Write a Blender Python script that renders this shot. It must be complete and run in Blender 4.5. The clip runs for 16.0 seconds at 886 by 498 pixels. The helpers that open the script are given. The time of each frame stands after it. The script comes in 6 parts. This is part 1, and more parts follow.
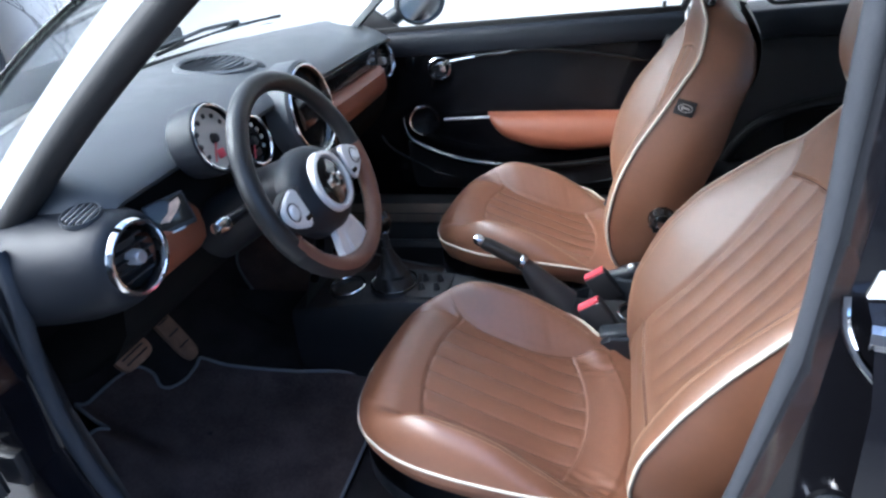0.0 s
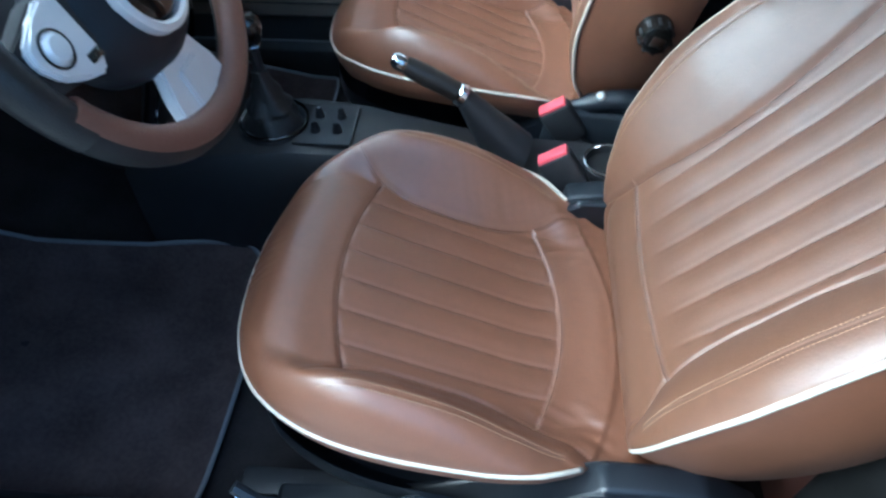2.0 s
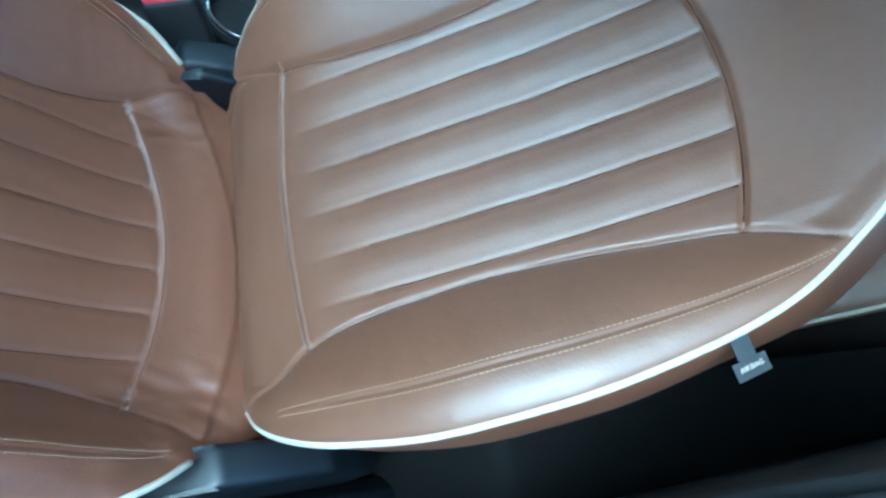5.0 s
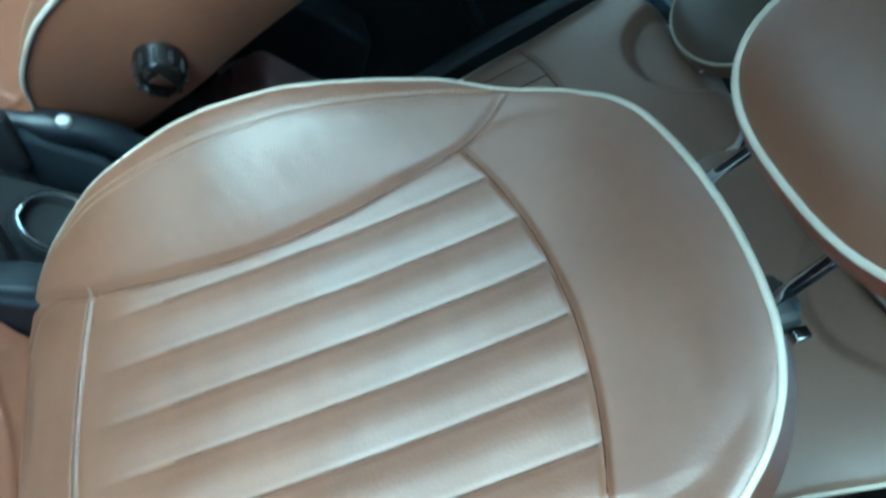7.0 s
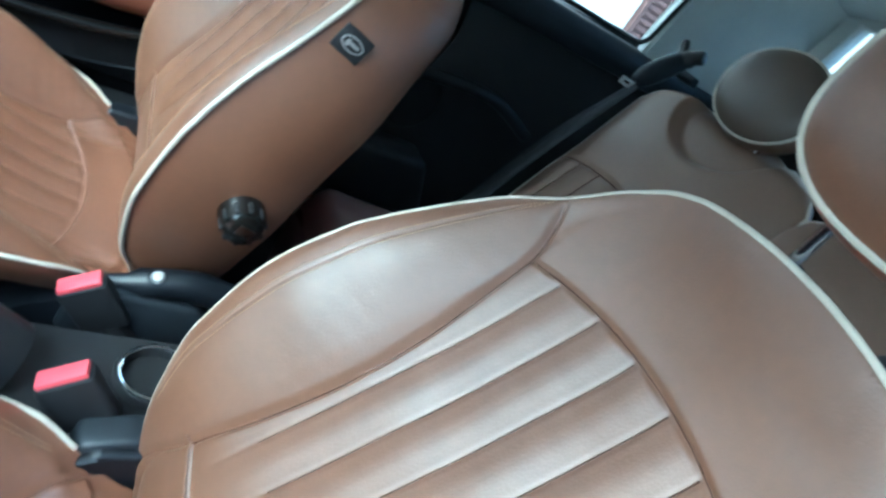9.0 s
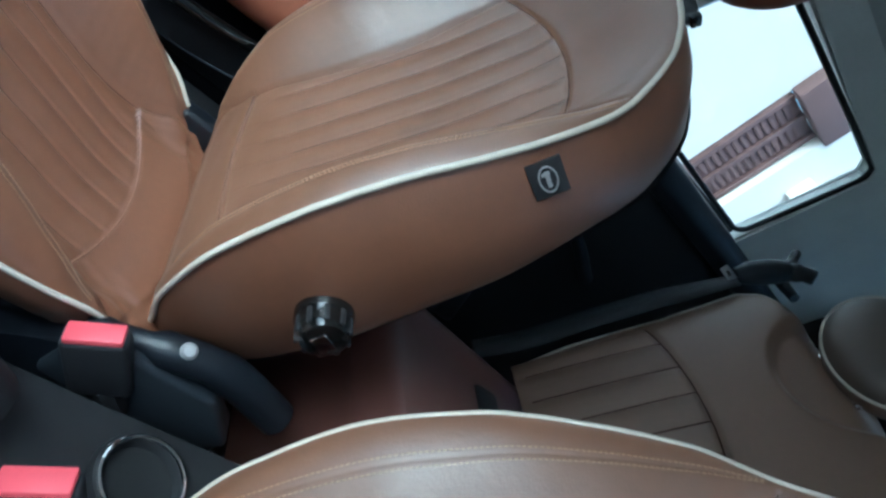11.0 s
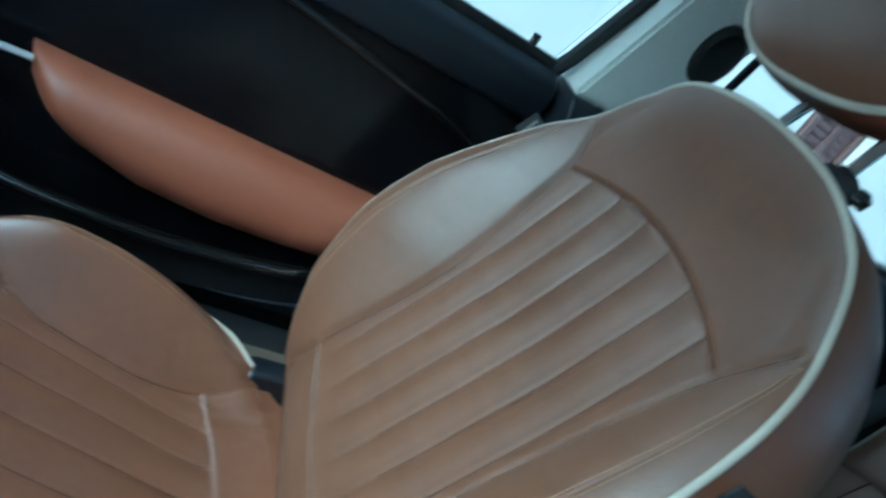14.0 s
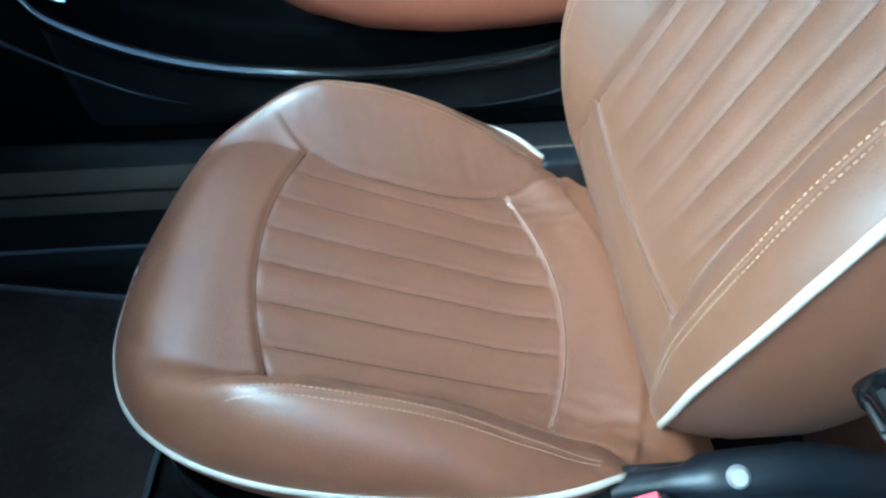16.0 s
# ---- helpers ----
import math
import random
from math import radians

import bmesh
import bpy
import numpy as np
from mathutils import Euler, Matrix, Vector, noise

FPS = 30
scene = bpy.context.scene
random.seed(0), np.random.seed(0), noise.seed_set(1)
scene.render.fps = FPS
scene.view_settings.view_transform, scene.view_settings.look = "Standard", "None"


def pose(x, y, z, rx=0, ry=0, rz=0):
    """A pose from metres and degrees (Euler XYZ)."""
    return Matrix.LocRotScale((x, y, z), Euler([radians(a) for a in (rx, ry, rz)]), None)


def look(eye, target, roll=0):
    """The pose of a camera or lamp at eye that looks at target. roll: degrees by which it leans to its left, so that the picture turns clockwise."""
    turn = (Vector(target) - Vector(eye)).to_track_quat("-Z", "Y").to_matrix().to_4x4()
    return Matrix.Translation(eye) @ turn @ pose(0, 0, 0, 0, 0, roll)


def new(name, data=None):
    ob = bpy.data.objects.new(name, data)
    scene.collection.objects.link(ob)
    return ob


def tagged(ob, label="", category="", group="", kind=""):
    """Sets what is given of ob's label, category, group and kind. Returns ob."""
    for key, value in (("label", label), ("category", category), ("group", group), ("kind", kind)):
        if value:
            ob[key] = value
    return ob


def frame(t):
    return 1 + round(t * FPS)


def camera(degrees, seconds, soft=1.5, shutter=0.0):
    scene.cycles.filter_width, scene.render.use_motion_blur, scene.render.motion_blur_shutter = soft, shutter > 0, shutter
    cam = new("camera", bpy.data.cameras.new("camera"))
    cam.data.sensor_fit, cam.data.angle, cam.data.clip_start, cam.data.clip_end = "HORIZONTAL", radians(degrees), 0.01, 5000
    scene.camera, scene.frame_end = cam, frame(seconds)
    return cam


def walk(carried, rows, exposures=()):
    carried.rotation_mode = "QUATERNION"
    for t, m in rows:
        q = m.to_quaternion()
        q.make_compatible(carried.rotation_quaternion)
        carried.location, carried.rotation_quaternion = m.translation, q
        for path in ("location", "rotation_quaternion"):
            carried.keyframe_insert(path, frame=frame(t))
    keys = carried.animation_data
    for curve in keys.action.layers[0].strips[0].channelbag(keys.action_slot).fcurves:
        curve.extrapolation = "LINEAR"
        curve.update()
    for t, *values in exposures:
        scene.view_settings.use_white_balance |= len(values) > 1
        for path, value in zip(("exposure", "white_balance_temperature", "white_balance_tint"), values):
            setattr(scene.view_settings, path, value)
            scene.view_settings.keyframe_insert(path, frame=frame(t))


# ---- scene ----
cam = camera(70.65, 16.0, soft=2.5, shutter=0.3)
EXPOSURES = [(0, 2.15, 5100, 4), (1, 2.1, 4900, 0), (1.5, 2.15, 4700, -4), (2.5, 2.15, 4250, -14), (3.7, 2.3, 4000, -18), (6, 1.6, 3800, -26), (7, 2.1, 3950, -30), (7.5, 2.58, 4400, -20), (8, 2.58, 4650, -14), (8.5, 2.52, 4600, -14), (9.2, 2.25, 4350, -18), (11.5, 1.45, 4550, -10), (12.5, 1.25, 4500, -14), (13.6, 1.1, 4350, -18), (14.1, 1.4, 4050, -24), (14.5, 2.42, 4450, -16), (15, 2.4, 4350, -17), (15.5, 2.45, 4100, -20), (16, 2.52, 4050, -20)]
PATH = [
    (0, (0.4774, -1.2353, 1.0790), (0.2131, -0.3921, 0.6109), -7.21),
    (0.5, (0.4235, -1.1730, 1.0662), (0.2253, -0.3122, 0.5974), -7.22),
    (1, (0.3643, -1.1001, 1.0426), (0.2676, -0.2779, 0.4817), -3.73),
    (1.5, (0.3286, -0.9897, 1.0029), (0.2615, -0.2468, 0.3369), -1.56),
    (2, (0.3254, -0.8505, 0.9473), (0.2595, -0.1891, 0.2001), -1.21),
    (2.5, (0.2833, -0.7742, 0.9110), (0.2895, -0.2046, 0.0891), 1.43),
    (3, (0.2522, -0.7170, 0.9138), (0.4076, -0.2347, 0.0517), 12.46),
    (3.5, (0.2381, -0.6743, 0.9214), (0.5041, -0.2435, 0.0590), 25.96),
    (3.7, (0.2404, -0.6688, 0.9231), (0.5449, -0.2233, 0.0812), 28.58),
    (6, (0.3374, -0.5935, 0.7925), (1.0260, -0.2447, 0.1567), 61.15),
    (6.5, (0.3497, -0.5613, 0.8360), (1.0372, -0.1328, 0.2497), 55.27),
    (7, (0.3762, -0.5423, 0.8767), (1.0417, -0.0078, 0.3557), 47.25),
    (7.5, (0.3644, -0.5352, 0.9221), (1.0161, 0.1060, 0.5170), 30.38),
    (8, (0.4211, -0.5423, 0.9550), (1.0676, 0.1047, 0.5507), 18.62),
    (8.5, (0.4138, -0.5425, 0.9486), (1.0267, 0.1309, 0.5351), 21.27),
    (9, (0.3586, -0.5388, 0.8785), (0.9138, 0.1518, 0.4150), 34.58),
    (9.2, (0.3423, -0.5364, 0.8626), (0.8775, 0.1651, 0.3920), 38.04),
    (11.3, (0.2789, -0.2773, 0.7658), (0.8408, 0.4719, 0.4154), 53.98),
    (11.5, (0.2774, -0.2463, 0.7741), (0.8334, 0.5118, 0.4333), 53.52),
    (12, (0.2669, -0.2057, 0.7911), (0.8099, 0.5825, 0.5012), 54.27),
    (12.5, (0.2673, -0.1765, 0.8131), (0.7982, 0.6303, 0.5538), 53.01),
    (13, (0.2837, -0.1292, 0.8330), (0.7937, 0.7049, 0.6228), 53.07),
    (13.5, (0.2904, -0.1171, 0.8283), (0.7870, 0.7235, 0.6119), 51.23),
    (14, (0.2500, -0.0783, 0.8583), (0.6697, 0.7323, 0.4500), 34.69),
    (14.3, (0.2381, -0.0708, 0.8439), (0.5291, 0.7517, 0.3553), 24.11),
    (14.5, (0.2742, -0.1039, 0.7525), (0.4441, 0.7531, 0.2661), 14.28),
    (15, (0.2828, -0.0843, 0.7631), (0.3054, 0.6537, 0.0886), 1.61),
    (15.5, (0.2895, -0.0970, 0.7666), (0.2957, 0.6210, 0.0706), -1.34),
    (16, (0.2952, -0.1008, 0.7613), (0.3095, 0.6072, 0.0552), -2.29),
]
walk(cam, [(t, look(eye, target, roll)) for t, eye, target, roll in PATH], EXPOSURES)

# ---- world and light ----
world = bpy.data.worlds.new("sky")
scene.world = world
world.use_nodes = True
_n, _l = world.node_tree.nodes, world.node_tree.links
_n.clear()
_sky = _n.new("ShaderNodeTexSky")
_sky.sky_type, _sky.sun_disc = "NISHITA", False
_sky.sun_elevation, _sky.sun_rotation = radians(44), radians(247)
_sky.air_density, _sky.dust_density = 1.0, 6.0
_bg = _n.new("ShaderNodeBackground")
_bg.inputs["Strength"].default_value = 0.15
_out = _n.new("ShaderNodeOutputWorld")
_l.new(_sky.outputs["Color"], _bg.inputs["Color"])
_l.new(_bg.outputs["Background"], _out.inputs["Surface"])
sun = new("sun", bpy.data.lights.new("sun", "SUN"))
sun.data.energy, sun.data.angle, sun.data.color = 0.5, radians(44), (1.0, 0.97, 0.93)
sun.matrix_world = look((-2.74, -1.29, 3.8), (0.3, 0, 0.6))


# ---- materials ----
def mat(name, color, rough=0.5, metal=0.0, var=0.12, scale=9.0, bump=0.0, bscale=250.0, coat=0.0, spec=0.5, kind="noise", rvar=0.1):
    """A surface with colour variation at two scales, fine relief and uneven gloss."""
    m = bpy.data.materials.new(name)
    m.use_nodes = True
    n, l = m.node_tree.nodes, m.node_tree.links
    b = n["Principled BSDF"]
    b.inputs["Metallic"].default_value = metal
    b.inputs["Specular IOR Level"].default_value = spec
    b.inputs["Coat Weight"].default_value = coat
    b.inputs["Coat Roughness"].default_value = 0.08 if rough < 0.3 else 0.5
    tc = n.new("ShaderNodeTexCoord")
    big = n.new("ShaderNodeTexNoise")
    big.inputs["Scale"].default_value, big.inputs["Detail"].default_value = scale, 5
    l.new(tc.outputs["Object"], big.inputs["Vector"])
    small = n.new("ShaderNodeTexNoise")
    small.inputs["Scale"].default_value, small.inputs["Detail"].default_value = scale * 14, 3
    l.new(tc.outputs["Object"], small.inputs["Vector"])
    add = n.new("ShaderNodeMath")
    add.operation = "MULTIPLY_ADD"
    l.new(small.outputs["Fac"], add.inputs[0])
    add.inputs[1].default_value = 0.45
    l.new(big.outputs["Fac"], add.inputs[2])
    ramp = n.new("ShaderNodeMapRange")
    ramp.inputs["From Min"].default_value, ramp.inputs["From Max"].default_value = 0.45, 1.0
    ramp.inputs["To Min"].default_value, ramp.inputs["To Max"].default_value = 1 - var, 1 + var
    l.new(add.outputs[0], ramp.inputs["Value"])
    mul = n.new("ShaderNodeVectorMath")
    mul.operation = "SCALE"
    mul.inputs[0].default_value = color
    l.new(ramp.outputs[0], mul.inputs["Scale"])
    l.new(mul.outputs[0], b.inputs["Base Color"])
    rr = n.new("ShaderNodeMapRange")
    rr.inputs["From Min"].default_value, rr.inputs["From Max"].default_value = 0.3, 0.7
    rr.inputs["To Min"].default_value, rr.inputs["To Max"].default_value = max(0.02, rough * (1 - rvar)), min(1, rough * (1 + rvar))
    l.new(big.outputs["Fac"], rr.inputs["Value"])
    l.new(rr.outputs[0], b.inputs["Roughness"])
    if bump:
        if kind == "leather":
            t = n.new("ShaderNodeTexVoronoi")
            t.inputs["Scale"].default_value = bscale
            h = t.outputs["Distance"]
        else:
            t = n.new("ShaderNodeTexNoise")
            t.inputs["Scale"].default_value, t.inputs["Detail"].default_value = bscale, 4
            h = t.outputs["Fac"]
        l.new(tc.outputs["Object"], t.inputs["Vector"])
        bm_ = n.new("ShaderNodeBump")
        bm_.inputs["Strength"].default_value, bm_.inputs["Distance"].default_value = bump, 0.002
        l.new(h, bm_.inputs["Height"])
        l.new(bm_.outputs["Normal"], b.inputs["Normal"])
    return m


LEATHER = mat("tan leather", (0.140, 0.056, 0.026), 0.47, var=0.14, scale=7, coat=0.55, spec=1.0, bump=0.07, bscale=420, kind="leather")
# Sky sheen on backrest and headrest fronts is put into a yellower tan.
LEATHER_BACK = mat("sheen-tinted tan leather", (0.132, 0.057, 0.0265), 0.49, var=0.14, scale=7, coat=0.5, spec=1.0, bump=0.07, bscale=420, kind="leather")
# Extra light on the front cushions, painted in as a brighter tan.
LEATHER_CUSHION = mat("brightened tan leather", (0.165, 0.064, 0.029), 0.47, var=0.14, scale=7, coat=0.55, spec=1.0, bump=0.07, bscale=420, kind="leather")
LEATHER_TRIM = mat("tan trim leather", (0.205, 0.067, 0.034), 0.46, var=0.08, scale=7, coat=0.2, bump=0.08, bscale=420, kind="leather")
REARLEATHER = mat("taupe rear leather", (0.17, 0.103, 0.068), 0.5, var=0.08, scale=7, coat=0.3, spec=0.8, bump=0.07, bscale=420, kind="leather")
# Rear headrest fronts carry their shade in this darker taupe.
REARSHADED = mat("shaded taupe leather", (0.085, 0.056, 0.037), 0.5, var=0.08, scale=7, coat=0.3, spec=0.8, bump=0.07, bscale=420, kind="leather")
PIPING = mat("cream piping", (0.55, 0.50, 0.42), 0.5, var=0.06, scale=30, bump=0.1, bscale=500)
REARCUSHION = mat("russet rear leather", (0.115, 0.045, 0.035), 0.5, var=0.1, scale=7, coat=0.2, spec=0.7, bump=0.07, bscale=420, kind="leather")
SEATBASE = mat("navy black seat plastic", (0.006, 0.0075, 0.011), 0.36, var=0.15, scale=20, bump=0.2, bscale=500)
# Dark brown for the crevice shade along sewn lines and flutes.
SEAMSHADE = mat("dark brown seam shade", (0.042, 0.020, 0.013), 0.95, var=0.1, scale=40, spec=0.08)
THREAD = mat("tan thread", (0.34, 0.235, 0.155), 0.8)
DASH = mat("dark soft plastic", (0.055, 0.060, 0.068), 0.45, var=0.1, scale=20, bump=0.35, bscale=600)
BLACK = mat("black plastic", (0.015, 0.015, 0.017), 0.48, var=0.1, scale=20, bump=0.2, bscale=500)
GREYPL = mat("grey moulded plastic", (0.014, 0.017, 0.022), 0.42, var=0.1, scale=20, bump=0.2, bscale=500)
RUBBER = mat("black rubber", (0.01, 0.01, 0.011), 0.6, var=0.15, scale=20, bump=0.2, bscale=300)
GLOSS = mat("piano black", (0.004, 0.004, 0.004), 0.12, var=0.2, scale=6, coat=0.5)
DOORBLACK = mat("black door skin", (0.004, 0.004, 0.005), 0.22, var=0.05, scale=6, spec=0.3, rvar=0.03)
PODPL = mat("navy black plastic", (0.014, 0.016, 0.021), 0.42, var=0.1, scale=20, bump=0.3, bscale=600, spec=0.25)
MATTE = mat("matte black underside", (0.008, 0.008, 0.008), 0.95, var=0.2, scale=20, spec=0.12)
PAINT = mat("black car paint", (0.006, 0.006, 0.008), 0.15, var=0.2, scale=6, coat=0.4, spec=0.3)
CARPET = mat("black carpet", (0.030, 0.026, 0.026), 0.95, var=0.35, scale=14, bump=0.9, bscale=700, spec=0.1)
MATCARPET = mat("floor mat carpet", (0.077, 0.057, 0.054), 0.95, var=0.45, scale=10, bump=0.9, bscale=800, spec=0.1)
MATEDGE = mat("mat edging", (0.17, 0.17, 0.18), 0.8, var=0.1, scale=30, bump=0.4, bscale=600)
SPOKE = mat("bright silver paint", (0.72, 0.72, 0.73), 0.38, metal=0.25, var=0.04, scale=20)
CHROME = mat("chrome", (0.8, 0.8, 0.82), 0.09, metal=1, var=0.03, scale=20)
SILVER = mat("satin silver", (0.50, 0.50, 0.51), 0.34, metal=0.6, var=0.04, scale=20)
RED = mat("red plastic", (0.72, 0.09, 0.12), 0.4, var=0.06, scale=30)
LINER = mat("grey pillar lining", (0.70, 0.72, 0.69), 0.85, var=0.06, scale=12, bump=0.3, bscale=700)
WEBBING = mat("black webbing", (0.018, 0.019, 0.022), 0.7, var=0.1, scale=40, bump=0.5, bscale=400)
CREAMDIAL = mat("cream dial", (0.52, 0.49, 0.44), 0.5, var=0.05, scale=30)
WOODTRIM = mat("dark brown sill trim", (0.125, 0.098, 0.075), 0.55, var=0.15, scale=14, bump=0.2, bscale=200)
STUCCO = mat("white stucco", (0.68, 0.655, 0.615), 0.9, var=0.05, scale=2, bump=0.5, bscale=60)
PAVING = mat("grey paving", (0.30, 0.29, 0.28), 0.9, var=0.15, scale=2, bump=0.4, bscale=40)
BROWNWOOD = mat("brown painted wood", (0.13, 0.075, 0.07), 0.6, var=0.15, scale=8, bump=0.3, bscale=80)


def glass_mat(name, tint):
    m = bpy.data.materials.new(name)
    m.use_nodes = True
    b = m.node_tree.nodes["Principled BSDF"]
    b.inputs["Base Color"].default_value = (*tint, 1)
    b.inputs["Roughness"].default_value = 0.0
    b.inputs["IOR"].default_value = 1.45
    b.inputs["Transmission Weight"].default_value = 1.0
    return m


GLASS = glass_mat("window glass", (0.94, 0.98, 0.97))
TINTED = glass_mat("tinted quarter glass", (0.88, 0.92, 0.92))
SCREEN = mat("dark display", (0.02, 0.018, 0.016), 0.08, var=0.2, scale=30)


# ---- mesh helpers ----
def smooth(me):
    me.polygons.foreach_set("use_smooth", [True] * len(me.polygons))


def part(name, data, material, parent=None, label="", flat=False):
    """One mesh object from a bmesh or a mesh, under a thing or a part."""
    if isinstance(data, bmesh.types.BMesh):
        me = bpy.data.meshes.new(name)
        bmesh.ops.recalc_face_normals(data, faces=data.faces)
        data.to_mesh(me)
        data.free()
        if not flat:
            smooth(me)
            me.set_sharp_from_angle(angle=radians(38))
    else:
        me = data
    if not me.materials:
        me.materials.append(material)
    ob = new(name, me)
    if parent:
        ob.parent = parent
    if label:
        ob["label"] = label
    return ob


def thing(name, label, category, group="", kind=""):
    return tagged(new(name), label, category, group, kind)


def box(x0, x1, y0, y1, z0, z1, bev=0.004, seg=2, bm=None):
    bm = bm or bmesh.new()
    t = bmesh.new()
    bmesh.ops.create_cube(t, size=1, matrix=Matrix.Translation(((x0 + x1) / 2, (y0 + y1) / 2, (z0 + z1) / 2)) @ Matrix.Diagonal((x1 - x0, y1 - y0, z1 - z0, 1)))
    if bev:
        bmesh.ops.bevel(t, geom=t.edges[:], offset=bev, segments=seg, affect="EDGES", profile=0.5)
    join(bm, t)
    return bm


def join(bm, other, m=None):
    me = bpy.data.meshes.new("tmp")
    if m is not None:
        other.transform(m)
    other.to_mesh(me)
    other.free()
    bm.from_mesh(me)
    bpy.data.meshes.remove(me)


def tube(points, r, closed=False, sides=8, bm=None, caps=True):
    """A round tube through points; r may be a list."""
    bm = bm or bmesh.new()
    pts = [Vector(p) for p in points]
    n = len(pts)
    rs = r if isinstance(r, (list, tuple)) else [r] * n
    rings, ref = [], None
    for i, p in enumerate(pts):
        a = pts[(i - 1) % n] if closed or i else p
        b = pts[(i + 1) % n] if closed or i < n - 1 else p
        d = (b - a).normalized()
        if ref is None:
            ref = Vector((0, 0, 1)) if abs(d.z) < 0.9 else Vector((1, 0, 0))
        u = ref - d * ref.dot(d)
        if u.length < 1e-5:
            u = d.orthogonal()
        u.normalize()
        v = d.cross(u)
        ref = u
        rings.append([bm.verts.new(p + rs[i] * (math.cos(t) * u + math.sin(t) * v)) for t in (2 * math.pi * k / sides for k in range(sides))])
    for i in range(n if closed else n - 1):
        a, b = rings[i], rings[(i + 1) % n]
        for k in range(sides):
            bm.faces.new((a[k], a[(k + 1) % sides], b[(k + 1) % sides], b[k]))
    if caps and not closed:
        bm.faces.new(rings[0][::-1])
        bm.faces.new(rings[-1])
    return bm


def lathe(profile, m, seg=48, bm=None, close=True):
    """Turn (radius, height) rows round the local z axis, then place by m."""
    t = bmesh.new()
    rings = []
    for r, h in profile:
        if r < 1e-6:
            rings.append([t.verts.new((0, 0, h))])
        else:
            rings.append([t.verts.new((r * math.cos(2 * math.pi * k / seg), r * math.sin(2 * math.pi * k / seg), h)) for k in range(seg)])
    for a, b in zip(rings, rings[1:]):
        for k in range(seg):
            q = [a[k % len(a)], a[(k + 1) % len(a)], b[(k + 1) % len(b)], b[k % len(b)]]
            q = list(dict.fromkeys(q))
            if len(q) > 2:
                t.faces.new(q)
    bm = bm or bmesh.new()
    join(bm, t, m)
    return bm


def loft(rows, closed=False, caps=True, bm=None):
    """A skin over rows of points of equal length; closed: each row is a loop."""
    bm = bm or bmesh.new()
    vs = [[bm.verts.new(p) for p in row] for row in rows]
    k = len(vs[0])
    for a, b in zip(vs, vs[1:]):
        for i in range(k if closed else k - 1):
            bm.faces.new((a[i], a[(i + 1) % k], b[(i + 1) % k], b[i]))
    if closed and caps:
        bm.faces.new(vs[0][::-1])
        bm.faces.new(vs[-1])
    return bm


def prism(poly, axis, a, b, bev=0.0, bm=None, seg=2):
    """A polygon of two coordinates pushed along an axis from a to b."""
    t = bmesh.new()
    put = {"x": lambda p, v: (v, p[0], p[1]), "y": lambda p, v: (p[0], v, p[1]), "z": lambda p, v: (p[0], p[1], v)}[axis]
    lo, hi = ([t.verts.new(put(p, v)) for p in poly] for v in (a, b))
    k = len(poly)
    for i in range(k):
        t.faces.new((lo[i], lo[(i + 1) % k], hi[(i + 1) % k], hi[i]))
    t.faces.new(lo[::-1])
    t.faces.new(hi)
    if bev:
        bmesh.ops.bevel(t, geom=t.edges[:], offset=bev, segments=seg, affect="EDGES", profile=0.5)
    bm = bm or bmesh.new()
    join(bm, t)
    return bm


def facing(center, direction, up=(0, 0, 1)):
    """A pose whose local z points along direction."""
    z = Vector(direction).normalized()
    x = Vector(up).cross(z).normalized()
    y = z.cross(x)
    m = Matrix((x, y, z)).transposed().to_4x4()
    m.translation = Vector(center)
    return m


def catmull(points, n=8, closed=False):
    """A smooth line through points."""
    p = [Vector(q) for q in points]
    k = len(p)
    out = []
    for i in range(k if closed else k - 1):
        a, b, c, d = (p[(i + j) % k] if closed else p[min(max(i + j, 0), k - 1)] for j in (-1, 0, 1, 2))
        for t in (j / n for j in range(n)):
            out.append(0.5 * ((2 * b) + (c - a) * t + (2 * a - 5 * b + 4 * c - d) * t * t + (3 * b - a - 3 * c + d) * t ** 3))
    if not closed:
        out.append(p[-1])
    return out


def sm(a, b, x):
    t = np.clip((x - a) / (b - a), 0, 1)
    return t * t * (3 - 2 * t)


def glide(x, xs, ys):
    """A smooth line through (xs, ys) that does not overshoot."""
    xs, ys = np.asarray(xs, float), np.asarray(ys, float)
    h, k = np.diff(xs), np.diff(ys) / np.diff(xs)
    m = np.zeros(len(xs))
    flat = k[:-1] * k[1:] <= 0
    w1, w2 = 2 * h[1:] + h[:-1], h[1:] + 2 * h[:-1]
    m[1:-1] = np.where(flat, 0, (w1 + w2) / (w1 / np.where(k[:-1] == 0, 1, k[:-1]) + w2 / np.where(k[1:] == 0, 1, k[1:])))
    m[0], m[-1] = k[0], k[-1]
    x = np.clip(x, xs[0], xs[-1])
    i = np.clip(np.searchsorted(xs, x, side="right") - 1, 0, len(xs) - 2)
    t = (x - xs[i]) / h[i]
    return ys[i] * (1 + 2 * t) * (1 - t) ** 2 + h[i] * m[i] * t * (1 - t) ** 2 + ys[i + 1] * t * t * (3 - 2 * t) + h[i] * m[i + 1] * t * t * (t - 1)


